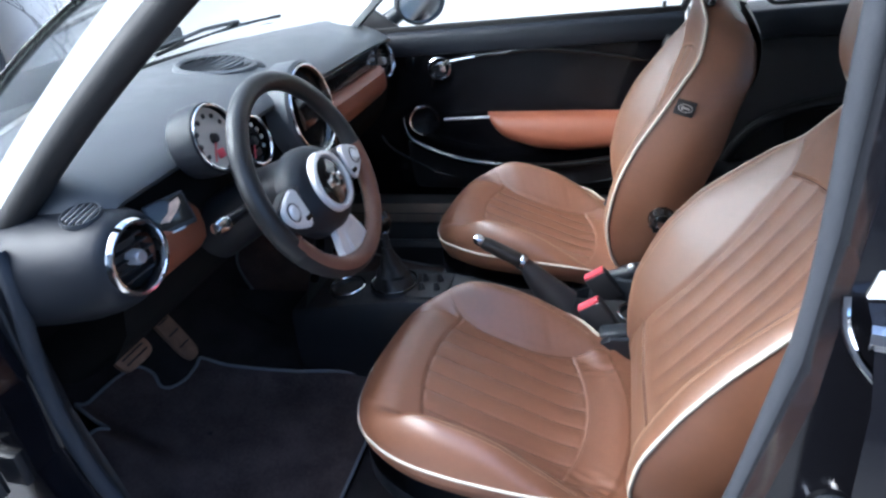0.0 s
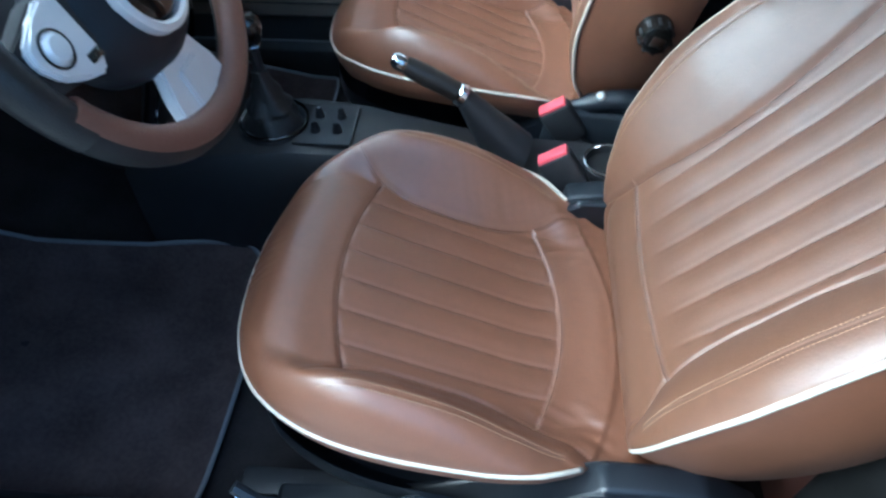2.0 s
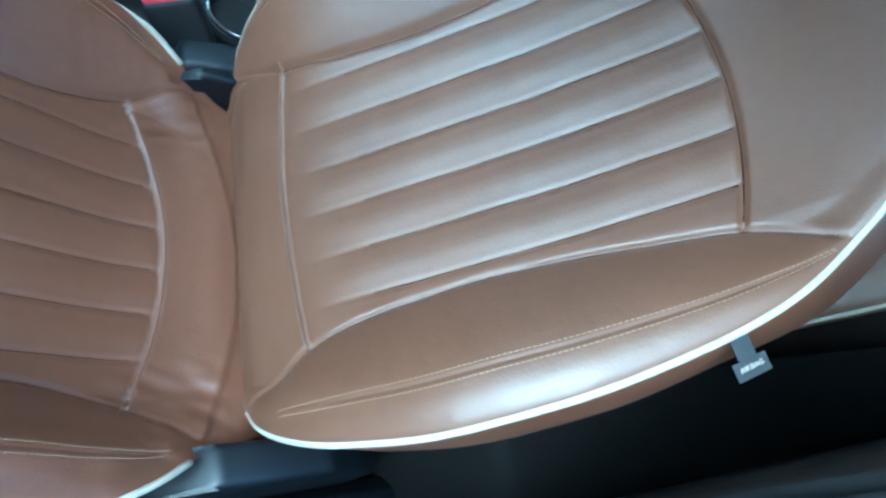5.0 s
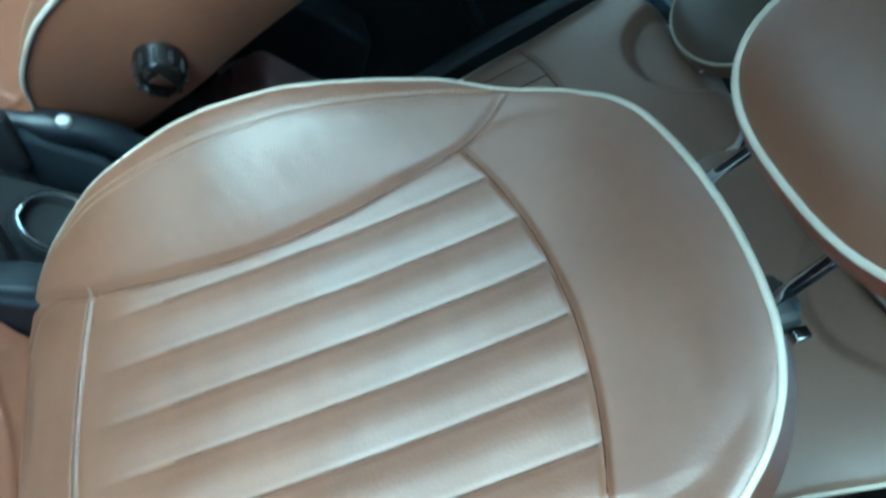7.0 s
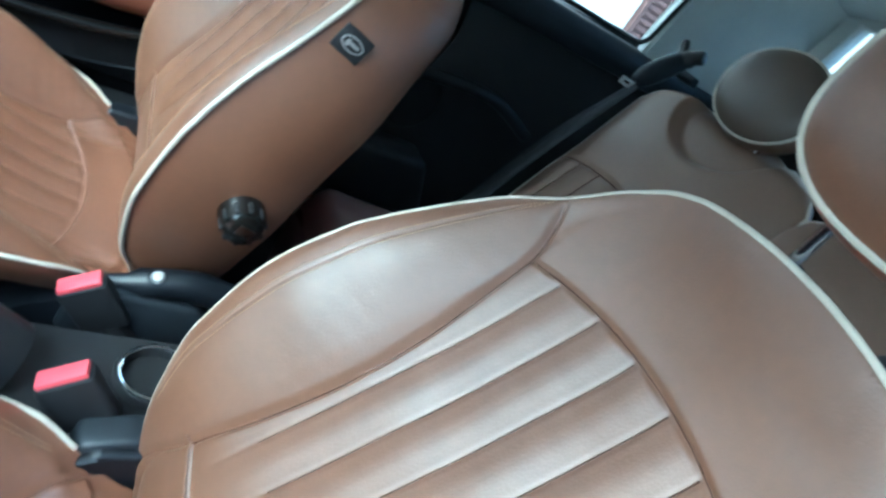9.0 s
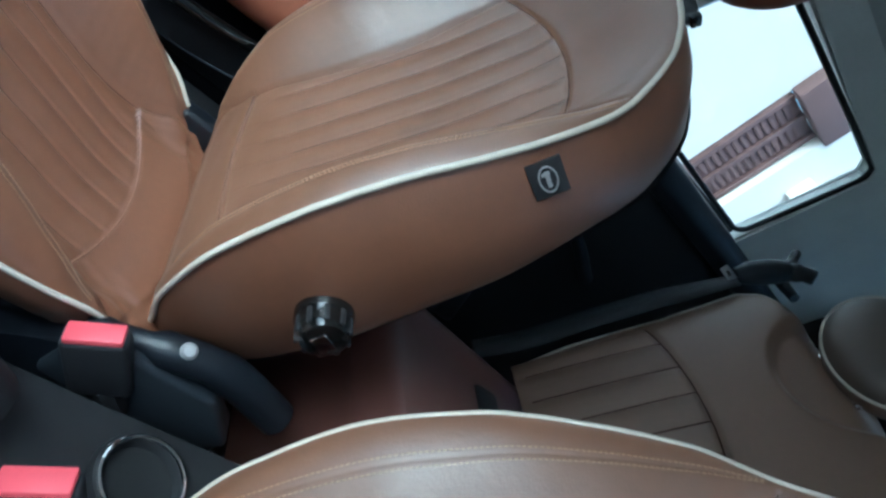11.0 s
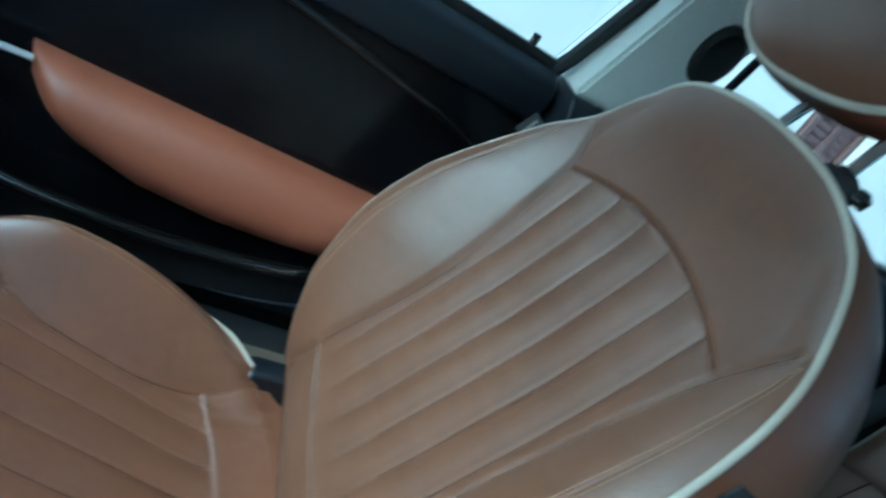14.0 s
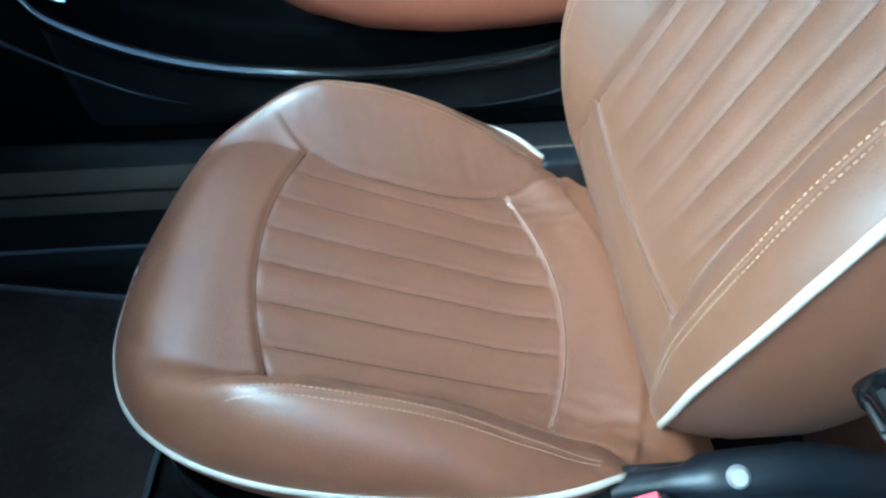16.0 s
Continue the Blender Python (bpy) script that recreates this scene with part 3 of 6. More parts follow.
def front_seat(label, dx, yc, dz, stretch, hinge, recline, lean, rest_hinge, rest_recline, rest):
    seat = thing("front_seat", label, "car seat", group="front seats")
    seat.location = (dx, yc, 0)
    at = Matrix.Translation((0, 0, dz)) @ Matrix.Diagonal((stretch, 1, 1, 1))
    for name, me in CUSHION_MESH.items():
        ob = part(name.split("_left")[0].split("_right")[0] if "bolster" in name else name, me, LEATHER_CUSHION, seat)
        ob.matrix_local = at
    first = 0
    last = int(np.searchsorted(CUSHION[:, 0, 0], 0.452))
    rim = edge_loop(CUSHION, first, last)
    if "cushion" not in SEAT_CACHE:
        full = edge_loop(CUSHION, 0, CUSHION.shape[0])
        SEAT_CACHE["cushion"] = tube([tuple(p) for p in rim[::2]], 0.0031)
        me = bpy.data.meshes.new("piping")
        SEAT_CACHE["cushion"].to_mesh(me)
        smooth(me)
        SEAT_CACHE["cushion"] = me
        ob = skirt(full, [(0, 0.001), (0.012, -0.001), (0.03, 0.004), (0.05, 0.014)], (0, 0, 1), "side_skirt", LEATHER, seat)
        SEAT_CACHE["skirt"] = ob.data
        bpy.data.objects.remove(ob)
        low = full[::4].copy()
        low[:, 2] = 0.235 - 0.12 * np.clip(low[:, 0] - 0.1, 0, 1)
        ob = skirt(low, [(0, 0.006), (0.03, 0.004), (0.06, 0.02), (0.09, 0.05)], (0, 0, 1), "base_shell", SEATBASE, seat, cap=True)
        SEAT_CACHE["shell"] = ob.data
        bpy.data.objects.remove(ob)
        rows = []
        for f in (0.57, 0.65):
            for sgn in (-1, 1):
                def col(t, row, f=f, sgn=sgn):
                    x = row[0, 0]
                    if not 0.165 < x < 0.43:
                        return None
                    wv, sv = abs(row[-1, 1]), float(cushion_seam(x))
                    lat = sgn * (sv + (wv - sv) * f)
                    return (lat / wv * 0.5 + 0.5) * (len(row) - 1)
                rows.append(surf_line(CUSHION, col))
        bm = bmesh.new()
        for row in rows:
            join(bm, stitches(row, (0, 0, 1)))
        me = bpy.data.meshes.new("stitching")
        bm.to_mesh(me)
        SEAT_CACHE["stitch"] = me
        SEAT_CACHE["seam_shade"] = seam_shade_mesh(CUSHION, cushion_lines(), 0.0005)
        SEAT_CACHE["welt"] = welt_mesh(CUSHION, [(0.4372 - 0.034 * (v / 0.157) ** 2, v) for v in np.linspace(-0.156, 0.156, 50)])
    part("piping", SEAT_CACHE["cushion"], PIPING, seat, "cream piping round the cushion").matrix_local = at
    part("side_skirt", SEAT_CACHE["skirt"], LEATHER, seat).matrix_local = at
    part("seam_shade", SEAT_CACHE["seam_shade"], SEAMSHADE, seat, "dark cords painting shade into the cushion creases").matrix_local = at
    part("welt", SEAT_CACHE["welt"], LEATHER_CUSHION, seat, "raised leather edge behind the fluted cushion").matrix_local = at
    part("base_shell", SEAT_CACHE["shell"], SEATBASE, seat, "dark moulded plastic seat base").matrix_local = at
    tagged(part("stitching", SEAT_CACHE["stitch"], THREAD, seat, "twin rows of tan stitching"), kind="stuff").matrix_local = at
    for y in (-0.19, 0.19):
        part("seat_rail", box(0.0, 0.56, y - 0.02, y + 0.02, 0.02, 0.075, 0.005), BLACK, seat, "black steel seat rail")
    # backrest: local x along the back, y sideways, z towards the sitter
    def leaning(at_hinge, degrees_):
        th = radians(degrees_)
        m = Matrix(((math.sin(th), 0, -math.cos(th)), (0, 1, 0), (math.cos(th), 0, math.sin(th)))).to_4x4()
        m.translation = (at_hinge[0] - dx, 0, at_hinge[1])
        return m

    slant = Matrix.Identity(4)
    slant[1][0], slant[1][3] = lean, -0.12 * lean + hinge[2]
    back = leaning(hinge, recline) @ slant
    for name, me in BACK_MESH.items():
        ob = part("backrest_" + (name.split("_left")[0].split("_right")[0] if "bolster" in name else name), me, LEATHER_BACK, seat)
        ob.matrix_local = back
    if "back" not in SEAT_CACHE:
        rim = edge_loop(BACK, 12, BACK.shape[0], True)
        bm = tube([tuple(p) for p in rim[::2]], 0.0033)
        me = bpy.data.meshes.new("piping")
        bm.to_mesh(me)
        smooth(me)
        SEAT_CACHE["back"] = me
        full = edge_loop(BACK, 0, BACK.shape[0], True)
        depth = glide(full[:, 0], [-0.08, 0.03, 0.13, 0.28, 0.43, 0.53, 0.5793], [0.11, 0.16, 0.18, 0.17, 0.13, 0.115, 0.10])
        swell = (0.013 * sm(0.37, 0.50, full[:, 0]) * sm(0.02, -0.06, full[:, 1]) * (yc < 0))[:, None]
        ob = skirt(full, [(0, 0.002), (0.02, -0.003), (depth * 0.5, -0.004 - swell), (depth * 0.85, 0.004 - swell), (depth, 0.022 - swell)], (0, 0, 1), "backrest_side", LEATHER, seat)
        SEAT_CACHE["side"] = ob.data
        bpy.data.objects.remove(ob)
        R = [[(p[0], p[1] * 0.92 * k, p[2] - glide(p[0], [-0.08, 0.03, 0.13, 0.28, 0.43, 0.53, 0.5793], [0.11, 0.16, 0.18, 0.17, 0.13, 0.115, 0.10]) - 0.012 * (1 - k * k)) for k in np.linspace(-1, 1, 17)] for p in BACK[::8, -1]]
        ob = part("rear_shell", loft(R), BLACK, seat)
        SEAT_CACHE["rear"] = ob.data
        bpy.data.objects.remove(ob)
        bm = bmesh.new()
        for f in (0.66, 0.735):
            for sgn in (-1, 1):
                def colb(t, row, f=f, sgn=sgn):
                    s = row[0, 0]
                    if not 0.03 < s < 0.475:
                        return None
                    wv = abs(row[-1, 1])
                    sv = float(glide(s, *BACK_SEAM))
                    lat = sgn * (sv + (wv - sv) * f)
                    return (lat / wv * 0.5 + 0.5) * (len(row) - 1)
                join(bm, stitches(surf_line(BACK, colb), (0, 0, 1)))
        me = bpy.data.meshes.new("stitching")
        bm.to_mesh(me)
        SEAT_CACHE["bstitch"] = me
        SEAT_CACHE["bseam_shade"] = seam_shade_mesh(BACK, back_lines())
        SEAT_CACHE["bwelt"] = welt_mesh(BACK, [(float(insert_low(v)) - 0.0012, v) for v in np.linspace(-0.166, 0.166, 50)])
    part("backrest_piping", SEAT_CACHE["back"], PIPING, seat, "cream piping round the backrest").matrix_local = back
    part("backrest_side", SEAT_CACHE["side"], LEATHER, seat).matrix_local = back
    part("backrest_seam_shade", SEAT_CACHE["bseam_shade"], SEAMSHADE, seat, "dark cords painting shade into the backrest creases").matrix_local = back
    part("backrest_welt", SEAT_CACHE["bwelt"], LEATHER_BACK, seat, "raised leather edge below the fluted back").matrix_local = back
    part("rear_shell", SEAT_CACHE["rear"], BLACK, seat, "black rear shell of the backrest").matrix_local = back
    tagged(part("backrest_stitching", SEAT_CACHE["bstitch"], THREAD, seat, "twin rows of tan stitching"), kind="stuff").matrix_local = back
    headrest(seat, leaning(rest_hinge, rest_recline), *rest)
    return seat, back


driver_seat, driver_back = front_seat("tan leather driver seat with fluted panels and cream piping", 0.0, -0.34, 0.0, 1.0, (0.5273, 0.278, 0.0157), 31.7, -0.0213, (0.53, 0.35), 32.8, (-0.033, 24, 0.0815, -0.033, 0.83, -0.017, 0.520, 0.0125, 0.0515))
SEAT_CACHE.pop("back")
passenger_seat, passenger_back = front_seat("tan leather passenger seat with fluted panels and a black side tag", -0.024, 0.342, 0.006, 1.04, (0.4931, 0.3086, 0.0207), 18.57, -0.0381, (0.477, 0.38), 24.7, (-0.010, 22, 0.064, 0.020, 1.0, 0.030, 0.512, -0.051, 0.044))


# ---- small parts of the front seats ----
def side_tag(seat, back):
    """A black woven tag sewn into the side seam, with an oval badge shape."""
    tag = part("side_tag", box(0.374, 0.406, -0.2510, -0.2480, -0.020, 0.020, 0.001), WEBBING, seat, "black woven tag with a pale oval badge")
    tag.matrix_local = back
    ring = tube([(0.390 + 0.008 * math.cos(a), -0.2516, 0.0 + 0.014 * math.sin(a)) for a in np.linspace(0, 2 * math.pi, 28, endpoint=False)], 0.0009, closed=True, sides=6)
    part("badge_ring", ring, SILVER, tag)
    part("badge_bar", box(0.388, 0.392, -0.2522, -0.2510, -0.009, 0.009, 0.0005), SILVER, tag)
    part("badge_bar", box(0.385, 0.393, -0.2522, -0.2510, 0.004, 0.008, 0.0005), SILVER, tag)


def recline_knob(seat, back):
    m = back @ facing((0.140, -0.270, -0.042), (0, -1, 0), up=(1, 0, 0)) @ Matrix.Diagonal((0.86, 0.86, 0.86, 1))
    knob = part("recline_knob", lathe([(0, 0.034), (0.019, 0.034), (0.026, 0.030), (0.030, 0.020), (0.031, 0.004), (0.034, 0.0), (0.034, -0.012), (0, -0.012)], Matrix.Identity(4), 40), GLOSS, seat, "glossy black recline knob")
    knob.matrix_local = m
    cap = part("knob_badge", box(-0.013, 0.013, -0.010, 0.010, 0.033, 0.0365, 0.0015), CHROME, knob)
    for k in range(10):
        a = 2 * math.pi * k / 10
        part("grip_rib", box(0.0285, 0.0325, -0.003, 0.003, 0.004, 0.026, 0.001), BLACK, knob).matrix_local = Matrix.Rotation(a, 4, "Z")
    return cap


side_tag(passenger_seat, passenger_back)
recline_knob(passenger_seat, passenger_back)


def airbag_tag(seat, centre, normal, along, size):
    """A small woven tag with its lettering, sewn into the outer seam."""
    n = Vector(normal).normalized()
    x = Vector(along)
    x = (x - n * x.dot(n)).normalized()
    m = Matrix((x, n.cross(x), n)).transposed().to_4x4()
    m.translation = Vector(centre) - seat.location
    tag = part("airbag_tag", box(-0.026, 0.026, -0.016, 0.012, -0.001, 0.0, 0.0006), TAGCLOTH, seat, "small dark woven airbag tag")
    tag.matrix_local = m @ Matrix.Diagonal((size, size, size, 1))
    part("tag_strip", box(-0.014, 0.014, 0.009, 0.066, -0.0022, -0.0008, 0.0004), TAGCLOTH, tag, "dark strip sewn into the seam")
    words = bpy.data.curves.new("tag_text", "FONT")
    words.body, words.size, words.extrude, words.align_x = "AIRBAG", 0.0105, 0.0002, "CENTER"
    ob = bpy.data.objects.new("tag_text", words)
    me = bpy.data.meshes.new_from_object(ob)
    bpy.data.objects.remove(ob)
    bpy.data.curves.remove(words)
    part("tag_text", me, PIPING, tag, "pale lettering on the tag").matrix_local = Matrix.Translation((0, -0.004, 0.0003))


TAGCLOTH = mat("dark woven tag", (0.035, 0.038, 0.044), 0.8, var=0.1, scale=60, bump=0.4, bscale=700)
airbag_tag(passenger_seat, (0.603, 0.598, 0.716), (-0.28, -0.65, 0.12), (-0.418, 0, -0.909), 0.62)
airbag_tag(driver_seat, (0.717, -0.588, 0.624), (-0.50, -0.35, 0.70), (0.74, 0.24, 0.63), 0.48)

COVER = [(0.06, 0.08), (0.07, 0.115), (0.24, 0.130), (0.34, 0.185), (0.42, 0.222), (0.47, 0.262), (0.58, 0.262), (0.66, 0.20), (0.66, 0.12), (0.5, 0.07), (0.1, 0.07)]
for st in (driver_seat, passenger_seat):
    for y0 in (-0.245, 0.205):
        part("side_cover", prism(COVER, "y", y0, y0 + 0.04, 0.008, seg=3), SEATBASE, st, "dark grey plastic seat side cover")
    lv = part("height_lever", tube(catmull([(0.055, -0.262, 0.24), (0.09, -0.27, 0.215), (0.13, -0.265, 0.185), (0.20, -0.258, 0.168), (0.235, -0.25, 0.168)], 6), [0.008] * 6 + [0.011] * 6 + [0.009] * 6 + [0.006] * 7), GREYPL, st, "grey plastic seat height lever")
    part("lever_edge", tube(catmull([(0.060, -0.272, 0.238), (0.094, -0.280, 0.210), (0.134, -0.275, 0.178), (0.20, -0.266, 0.162), (0.235, -0.256, 0.162)], 6), 0.0014, sides=6), CHROME, lv, "bright lever edge")
    part("side_knob", lathe([(0, 0.030), (0.020, 0.030), (0.030, 0.022), (0.034, 0.0), (0.034, -0.01), (0, -0.01)], facing((0.262, -0.258, 0.172), (0, -1, 0.2)), 32), GREYPL, st, "round grey adjuster knob")

# ---- structure of the cabin ----
def setting(name, bm, material, label, category, flat=False):
    return tagged(part(name, bm, material, flat=flat), label, category, kind="structure")


def floor_z(x):
    return float(np.interp(x, [-0.95, -0.75, -0.6, -0.5, -0.3, -0.15, 2], [0.42, 0.27, 0.14, 0.085, 0.03, 0.0, 0.0]))


def floor_piece():
    xs = np.linspace(-0.95, 1.95, 59)
    return loft([[(x, y, floor_z(x) - 0.012) for y in np.linspace(-0.70, 0.71, 29)] for x in xs])


setting("floor", floor_piece(), CARPET, "black carpeted car floor rising into the footwell", "floor")
setting("firewall", box(-1.0, -0.94, -0.66, 0.68, -0.05, 0.86, 0.01), CARPET, "black carpeted firewall behind the pedals", "wall")
sill_d = thing("door_sill", "dark sill of the open driver door", "door sill", kind="structure")
part("sill_body", prism([(-0.58, -0.05), (-0.58, 0.10), (-0.60, 0.13), (-0.66, 0.135), (-0.69, 0.11), (-0.74, 0.10), (-0.76, 0.05), (-0.76, -0.2)], "x", -0.5, 0.78, 0.006), SEATBASE, sill_d)
part("scuff_plate", box(-0.25, 0.50, -0.685, -0.61, 0.134, 0.140, 0.002), PODPL, sill_d, "ribbed grey scuff plate")
sill_p = thing("door_sill", "brown-grey sill beside the passenger footwell", "door sill", kind="structure")
part("sill_body", prism([(0.60, -0.05), (0.60, 0.066), (0.622, 0.080), (0.634, 0.140), (0.668, 0.192), (0.712, 0.215), (0.74, 0.22), (0.74, -0.2)], "x", -0.55, 0.70, 0.005), BLACK, sill_p)
part("scuff_plate", prism([(0.629, 0.150), (0.637, 0.144), (0.671, 0.196), (0.664, 0.206)], "x", -0.5, 0.6, 0.002), WOODTRIM, sill_p, "dull brown-grey scuff strip")
part("scuff_groove", tube([(-0.5, 0.644, 0.176), (0.6, 0.644, 0.176)], 0.0025, sides=6), BLACK, sill_p)
part("sill_edge", tube([(-0.5, 0.621, 0.084), (0.6, 0.621, 0.084)], 0.003), MATEDGE, sill_p)


def oval(x0, x1, z0, z1, r, n=8):
    """A rounded rectangle in x and z, with r per corner: front low, rear low, rear high, front high."""
    out = []
    for (cx, cz, a0), rr in zip(((x0, z0, 180), (x1, z0, 270), (x1, z1, 0), (x0, z1, 90)), r):
        ox, oz = cx + (rr if cx == x0 else -rr), cz + (rr if cz == z0 else -rr)
        for k in range(n + 1):
            a = radians(a0 + 90 * k / n)
            out.append((ox + rr * math.cos(a), oz + rr * math.sin(a)))
    return out


# passenger side: door with its parts
door = thing("door_1", "closed piano black passenger door with a tan armrest", "car door", kind="structure")
part("door_panel", prism([(-0.46, 0.22), (0.655, 0.20), (0.665, 0.45), (0.662, 0.745), (-0.46, 0.782)], "y", 0.712, 0.80, 0.008), DOORBLACK, door)
part("door_shoulder", prism([(0.690, 0.700), (0.684, 0.735), (0.690, 0.760), (0.712, 0.772), (0.80, 0.775), (0.80, 0.70)], "x", -0.46, 0.655, 0.008, seg=3), PODPL, door, "soft dark upper edge of the door")
part("window_seal", box(-0.46, 0.655, 0.716, 0.734, 0.770, 0.786, 0.003), RUBBER, door)
arc_up = catmull([(-0.10, 0.700, 0.60), (-0.075, 0.695, 0.655), (-0.01, 0.690, 0.681), (0.106, 0.688, 0.692), (0.26, 0.688, 0.696), (0.487, 0.692, 0.662), (0.60, 0.700, 0.63)], 8)
part("trim_arc", tube(arc_up, 0.006, sides=12), GLOSS, door, "gloss black curved trim ring")
# A short chrome strip paints in the glint on the gloss trim.
part("trim_highlight", tube(catmull([(-0.025, 0.684, 0.680), (0.02, 0.682, 0.686), (0.055, 0.681, 0.690)], 6), 0.003), CHROME, door)
arc_low = catmull([(-0.21, 0.70, 0.50), (-0.19, 0.675, 0.45), (-0.145, 0.665, 0.415), (-0.034, 0.660, 0.371), (0.107, 0.658, 0.347), (0.294, 0.658, 0.341), (0.482, 0.665, 0.363), (0.62, 0.69, 0.40)], 8)
part("pocket_lip", tube(arc_low, 0.011, sides=12), GLOSS, door, "gloss black lip of the door pocket")
pocket = []
for i, p in enumerate(arc_low):
    pocket.append([p + Vector((0, 0.004, -0.008)), p + Vector((0, 0.012, -0.03)), p + Vector((0, 0.018, -0.075)), Vector((p.x, 0.714, 0.24))])
part("door_pocket", loft(pocket), BLACK, door, "black moulded door pocket")
arc_b = catmull([(-0.30, 0.712, 0.44), (-0.249, 0.69, 0.392), (-0.097, 0.682, 0.313), (0.052, 0.680, 0.286), (0.21, 0.68, 0.276), (0.373, 0.68, 0.272), (0.494, 0.684, 0.288), (0.62, 0.70, 0.32)], 8)
part("pocket_edge", tube(arc_b, 0.003), GREYPL, door)
# armrest: a long drop shape, flat on top
arm_rows = []
for t in np.linspace(0, 1, 40):
    x = 0.076 + 0.50 * t
    top = 0.508 - 0.012 * t
    low = float(np.interp(t, [0, 0.02, 0.07, 0.15, 0.3, 0.5, 0.7, 0.9, 1.0], [0.500, 0.480, 0.450, 0.420, 0.393, 0.382, 0.384, 0.394, 0.41]))
    half, mid = (top - low) / 2, (top + low) / 2
    deep = 0.075 * min(1, (t / 0.12) ** 0.5 + 0.1)
    row = []
    for k in range(18):
        a = math.pi * k / 17
        row.append((x, 0.716 - deep * math.sin(a) ** 0.6, mid + half * math.cos(a)))
    arm_rows.append(row)
part("armrest", loft(arm_rows), LEATHER_TRIM, door, "tan padded door armrest")
part("pull_bar", tube([(-0.06, 0.672, 0.500), (0.02, 0.668, 0.502), (0.088, 0.670, 0.503)], 0.0045), SILVER, door, "satin silver pull bar")
hm = facing((-0.066, 0.700, 0.657), (0.25, -1, 0.05))
part("handle_dish", lathe([(0.0, -0.014), (0.026, -0.010), (0.031, 0.0)], hm, 40), GLOSS, door, "black handle dish")
part("handle_bezel", lathe([(0.029, -0.008), (0.029, 0.004), (0.032, 0.009), (0.036, 0.006), (0.038, -0.006)], hm, 48), CHROME, door, "round chrome door handle bezel")
part("handle_lever", box(-0.002, 0.018, -0.016, 0.018, -0.010, 0.003, 0.004), CHROME, door, "chrome handle lever").matrix_local = hm @ pose(0, 0, 0.0, 0, 0, 10)
sm_ = facing((-0.135, 0.694, 0.493), (0.2, -1, 0.1))
spk = part("tweeter", lathe([(0, 0.004), (0.036, 0.008), (0.044, 0.010), (0.050, 0.006), (0.052, -0.012), (0.0, -0.012)], sm_, 48), DOORBLACK, door, "round black door speaker")
part("speaker_ring", tube([sm_ @ Vector((0.047 * math.cos(a), 0.047 * math.sin(a), 0.009)) for a in np.linspace(radians(100), radians(260), 26)], 0.003), CHROME, spk, "chrome crescent of the speaker ring")
part("lock_button", tube([(0.60, 0.722, 0.775), (0.60, 0.722, 0.80)], 0.006), BLACK, door)
part("mirror_base", prism([(-0.34, 0.77), (-0.17, 0.77), (-0.30, 0.87)], "y", 0.728, 0.742, 0.003), BLACK, door, "black triangle behind the outside mirror")
# outside mirror
mir = thing("outside_mirror", "black oval outside mirror on the passenger door", "mirror")
mir.matrix_world = pose(-0.150, 0.862, 0.838, 0, 0, -40) @ Matrix.Translation((0.139, -0.875, -0.842))
mrows = []
for j in range(13):
    ph = j / 12
    w = math.sqrt(max(0.02, 1 - (ph * 0.98) ** 2.4))
    mrows.append([(-0.135 - 0.075 * ph, 0.875 + 0.092 * w * math.cos(a), 0.842 + 0.066 * w * math.sin(a)) for a in np.linspace(0, 2 * math.pi, 32, endpoint=False)])
part("housing", loft(mrows, closed=True, caps=False), PAINT, mir, "black painted mirror housing")
part("mirror_rim", tube([(-0.135, 0.875 + 0.09 * math.cos(a), 0.842 + 0.064 * math.sin(a)) for a in np.linspace(0, 2 * math.pi, 40, endpoint=False)], 0.006, closed=True), BLACK, mir)
part("mirror_glass", loft([[(-0.139, 0.875 + r * 0.088 * math.cos(a), 0.842 + r * 0.062 * math.sin(a)) for a in np.linspace(0, 2 * math.pi, 40, endpoint=False)] for r in (0.02, 1.0)], closed=True, caps=False), CHROME, mir, "mirror glass")
part("mirror_arm", tube([(-0.26, 0.79, 0.775), (-0.215, 0.84, 0.815), (-0.19, 0.86, 0.835)], [0.030, 0.026, 0.022], sides=14), GREYPL, mir)

# rear side panel, pillars and the quarter window
side = thing("wall_east", "black moulded side panel beside the rear seat", "side panel", kind="structure")
part("panel", prism([(0.668, -0.06), (1.9, -0.06), (1.9, 0.79), (1.5, 0.778), (0.668, 0.745)], "y", 0.700, 0.80, 0.006), BLACK, side)
part("shoulder", prism([(0.662, 0.690), (0.650, 0.715), (0.652, 0.745), (0.668, 0.765), (0.80, 0.772), (0.80, 0.68)], "x", 0.668, 1.94, 0.008, seg=3), PODPL, side, "soft dark shoulder under the quarter window")
part("armrest_moulding", tube(catmull([(0.78, 0.690, 0.30), (0.85, 0.682, 0.43), (1.0, 0.678, 0.50), (1.2, 0.68, 0.51), (1.36, 0.69, 0.45)], 8), 0.016, sides=12), BLACK, side, "black moulded speaker arch")
part("elbow_tray", prism([(0.70, 0.18), (0.72, 0.34), (1.10, 0.33), (1.16, 0.18)], "y", 0.60, 0.705, 0.02, seg=3), BLACK, side, "black elbow tray")
part("side_speaker", lathe([(0, 0.004), (0.07, 0.006), (0.078, 0.0), (0.08, -0.01)], facing((1.02, 0.697, 0.43), (0, -1, 0)), 40), RUBBER, side, "round black speaker grille")


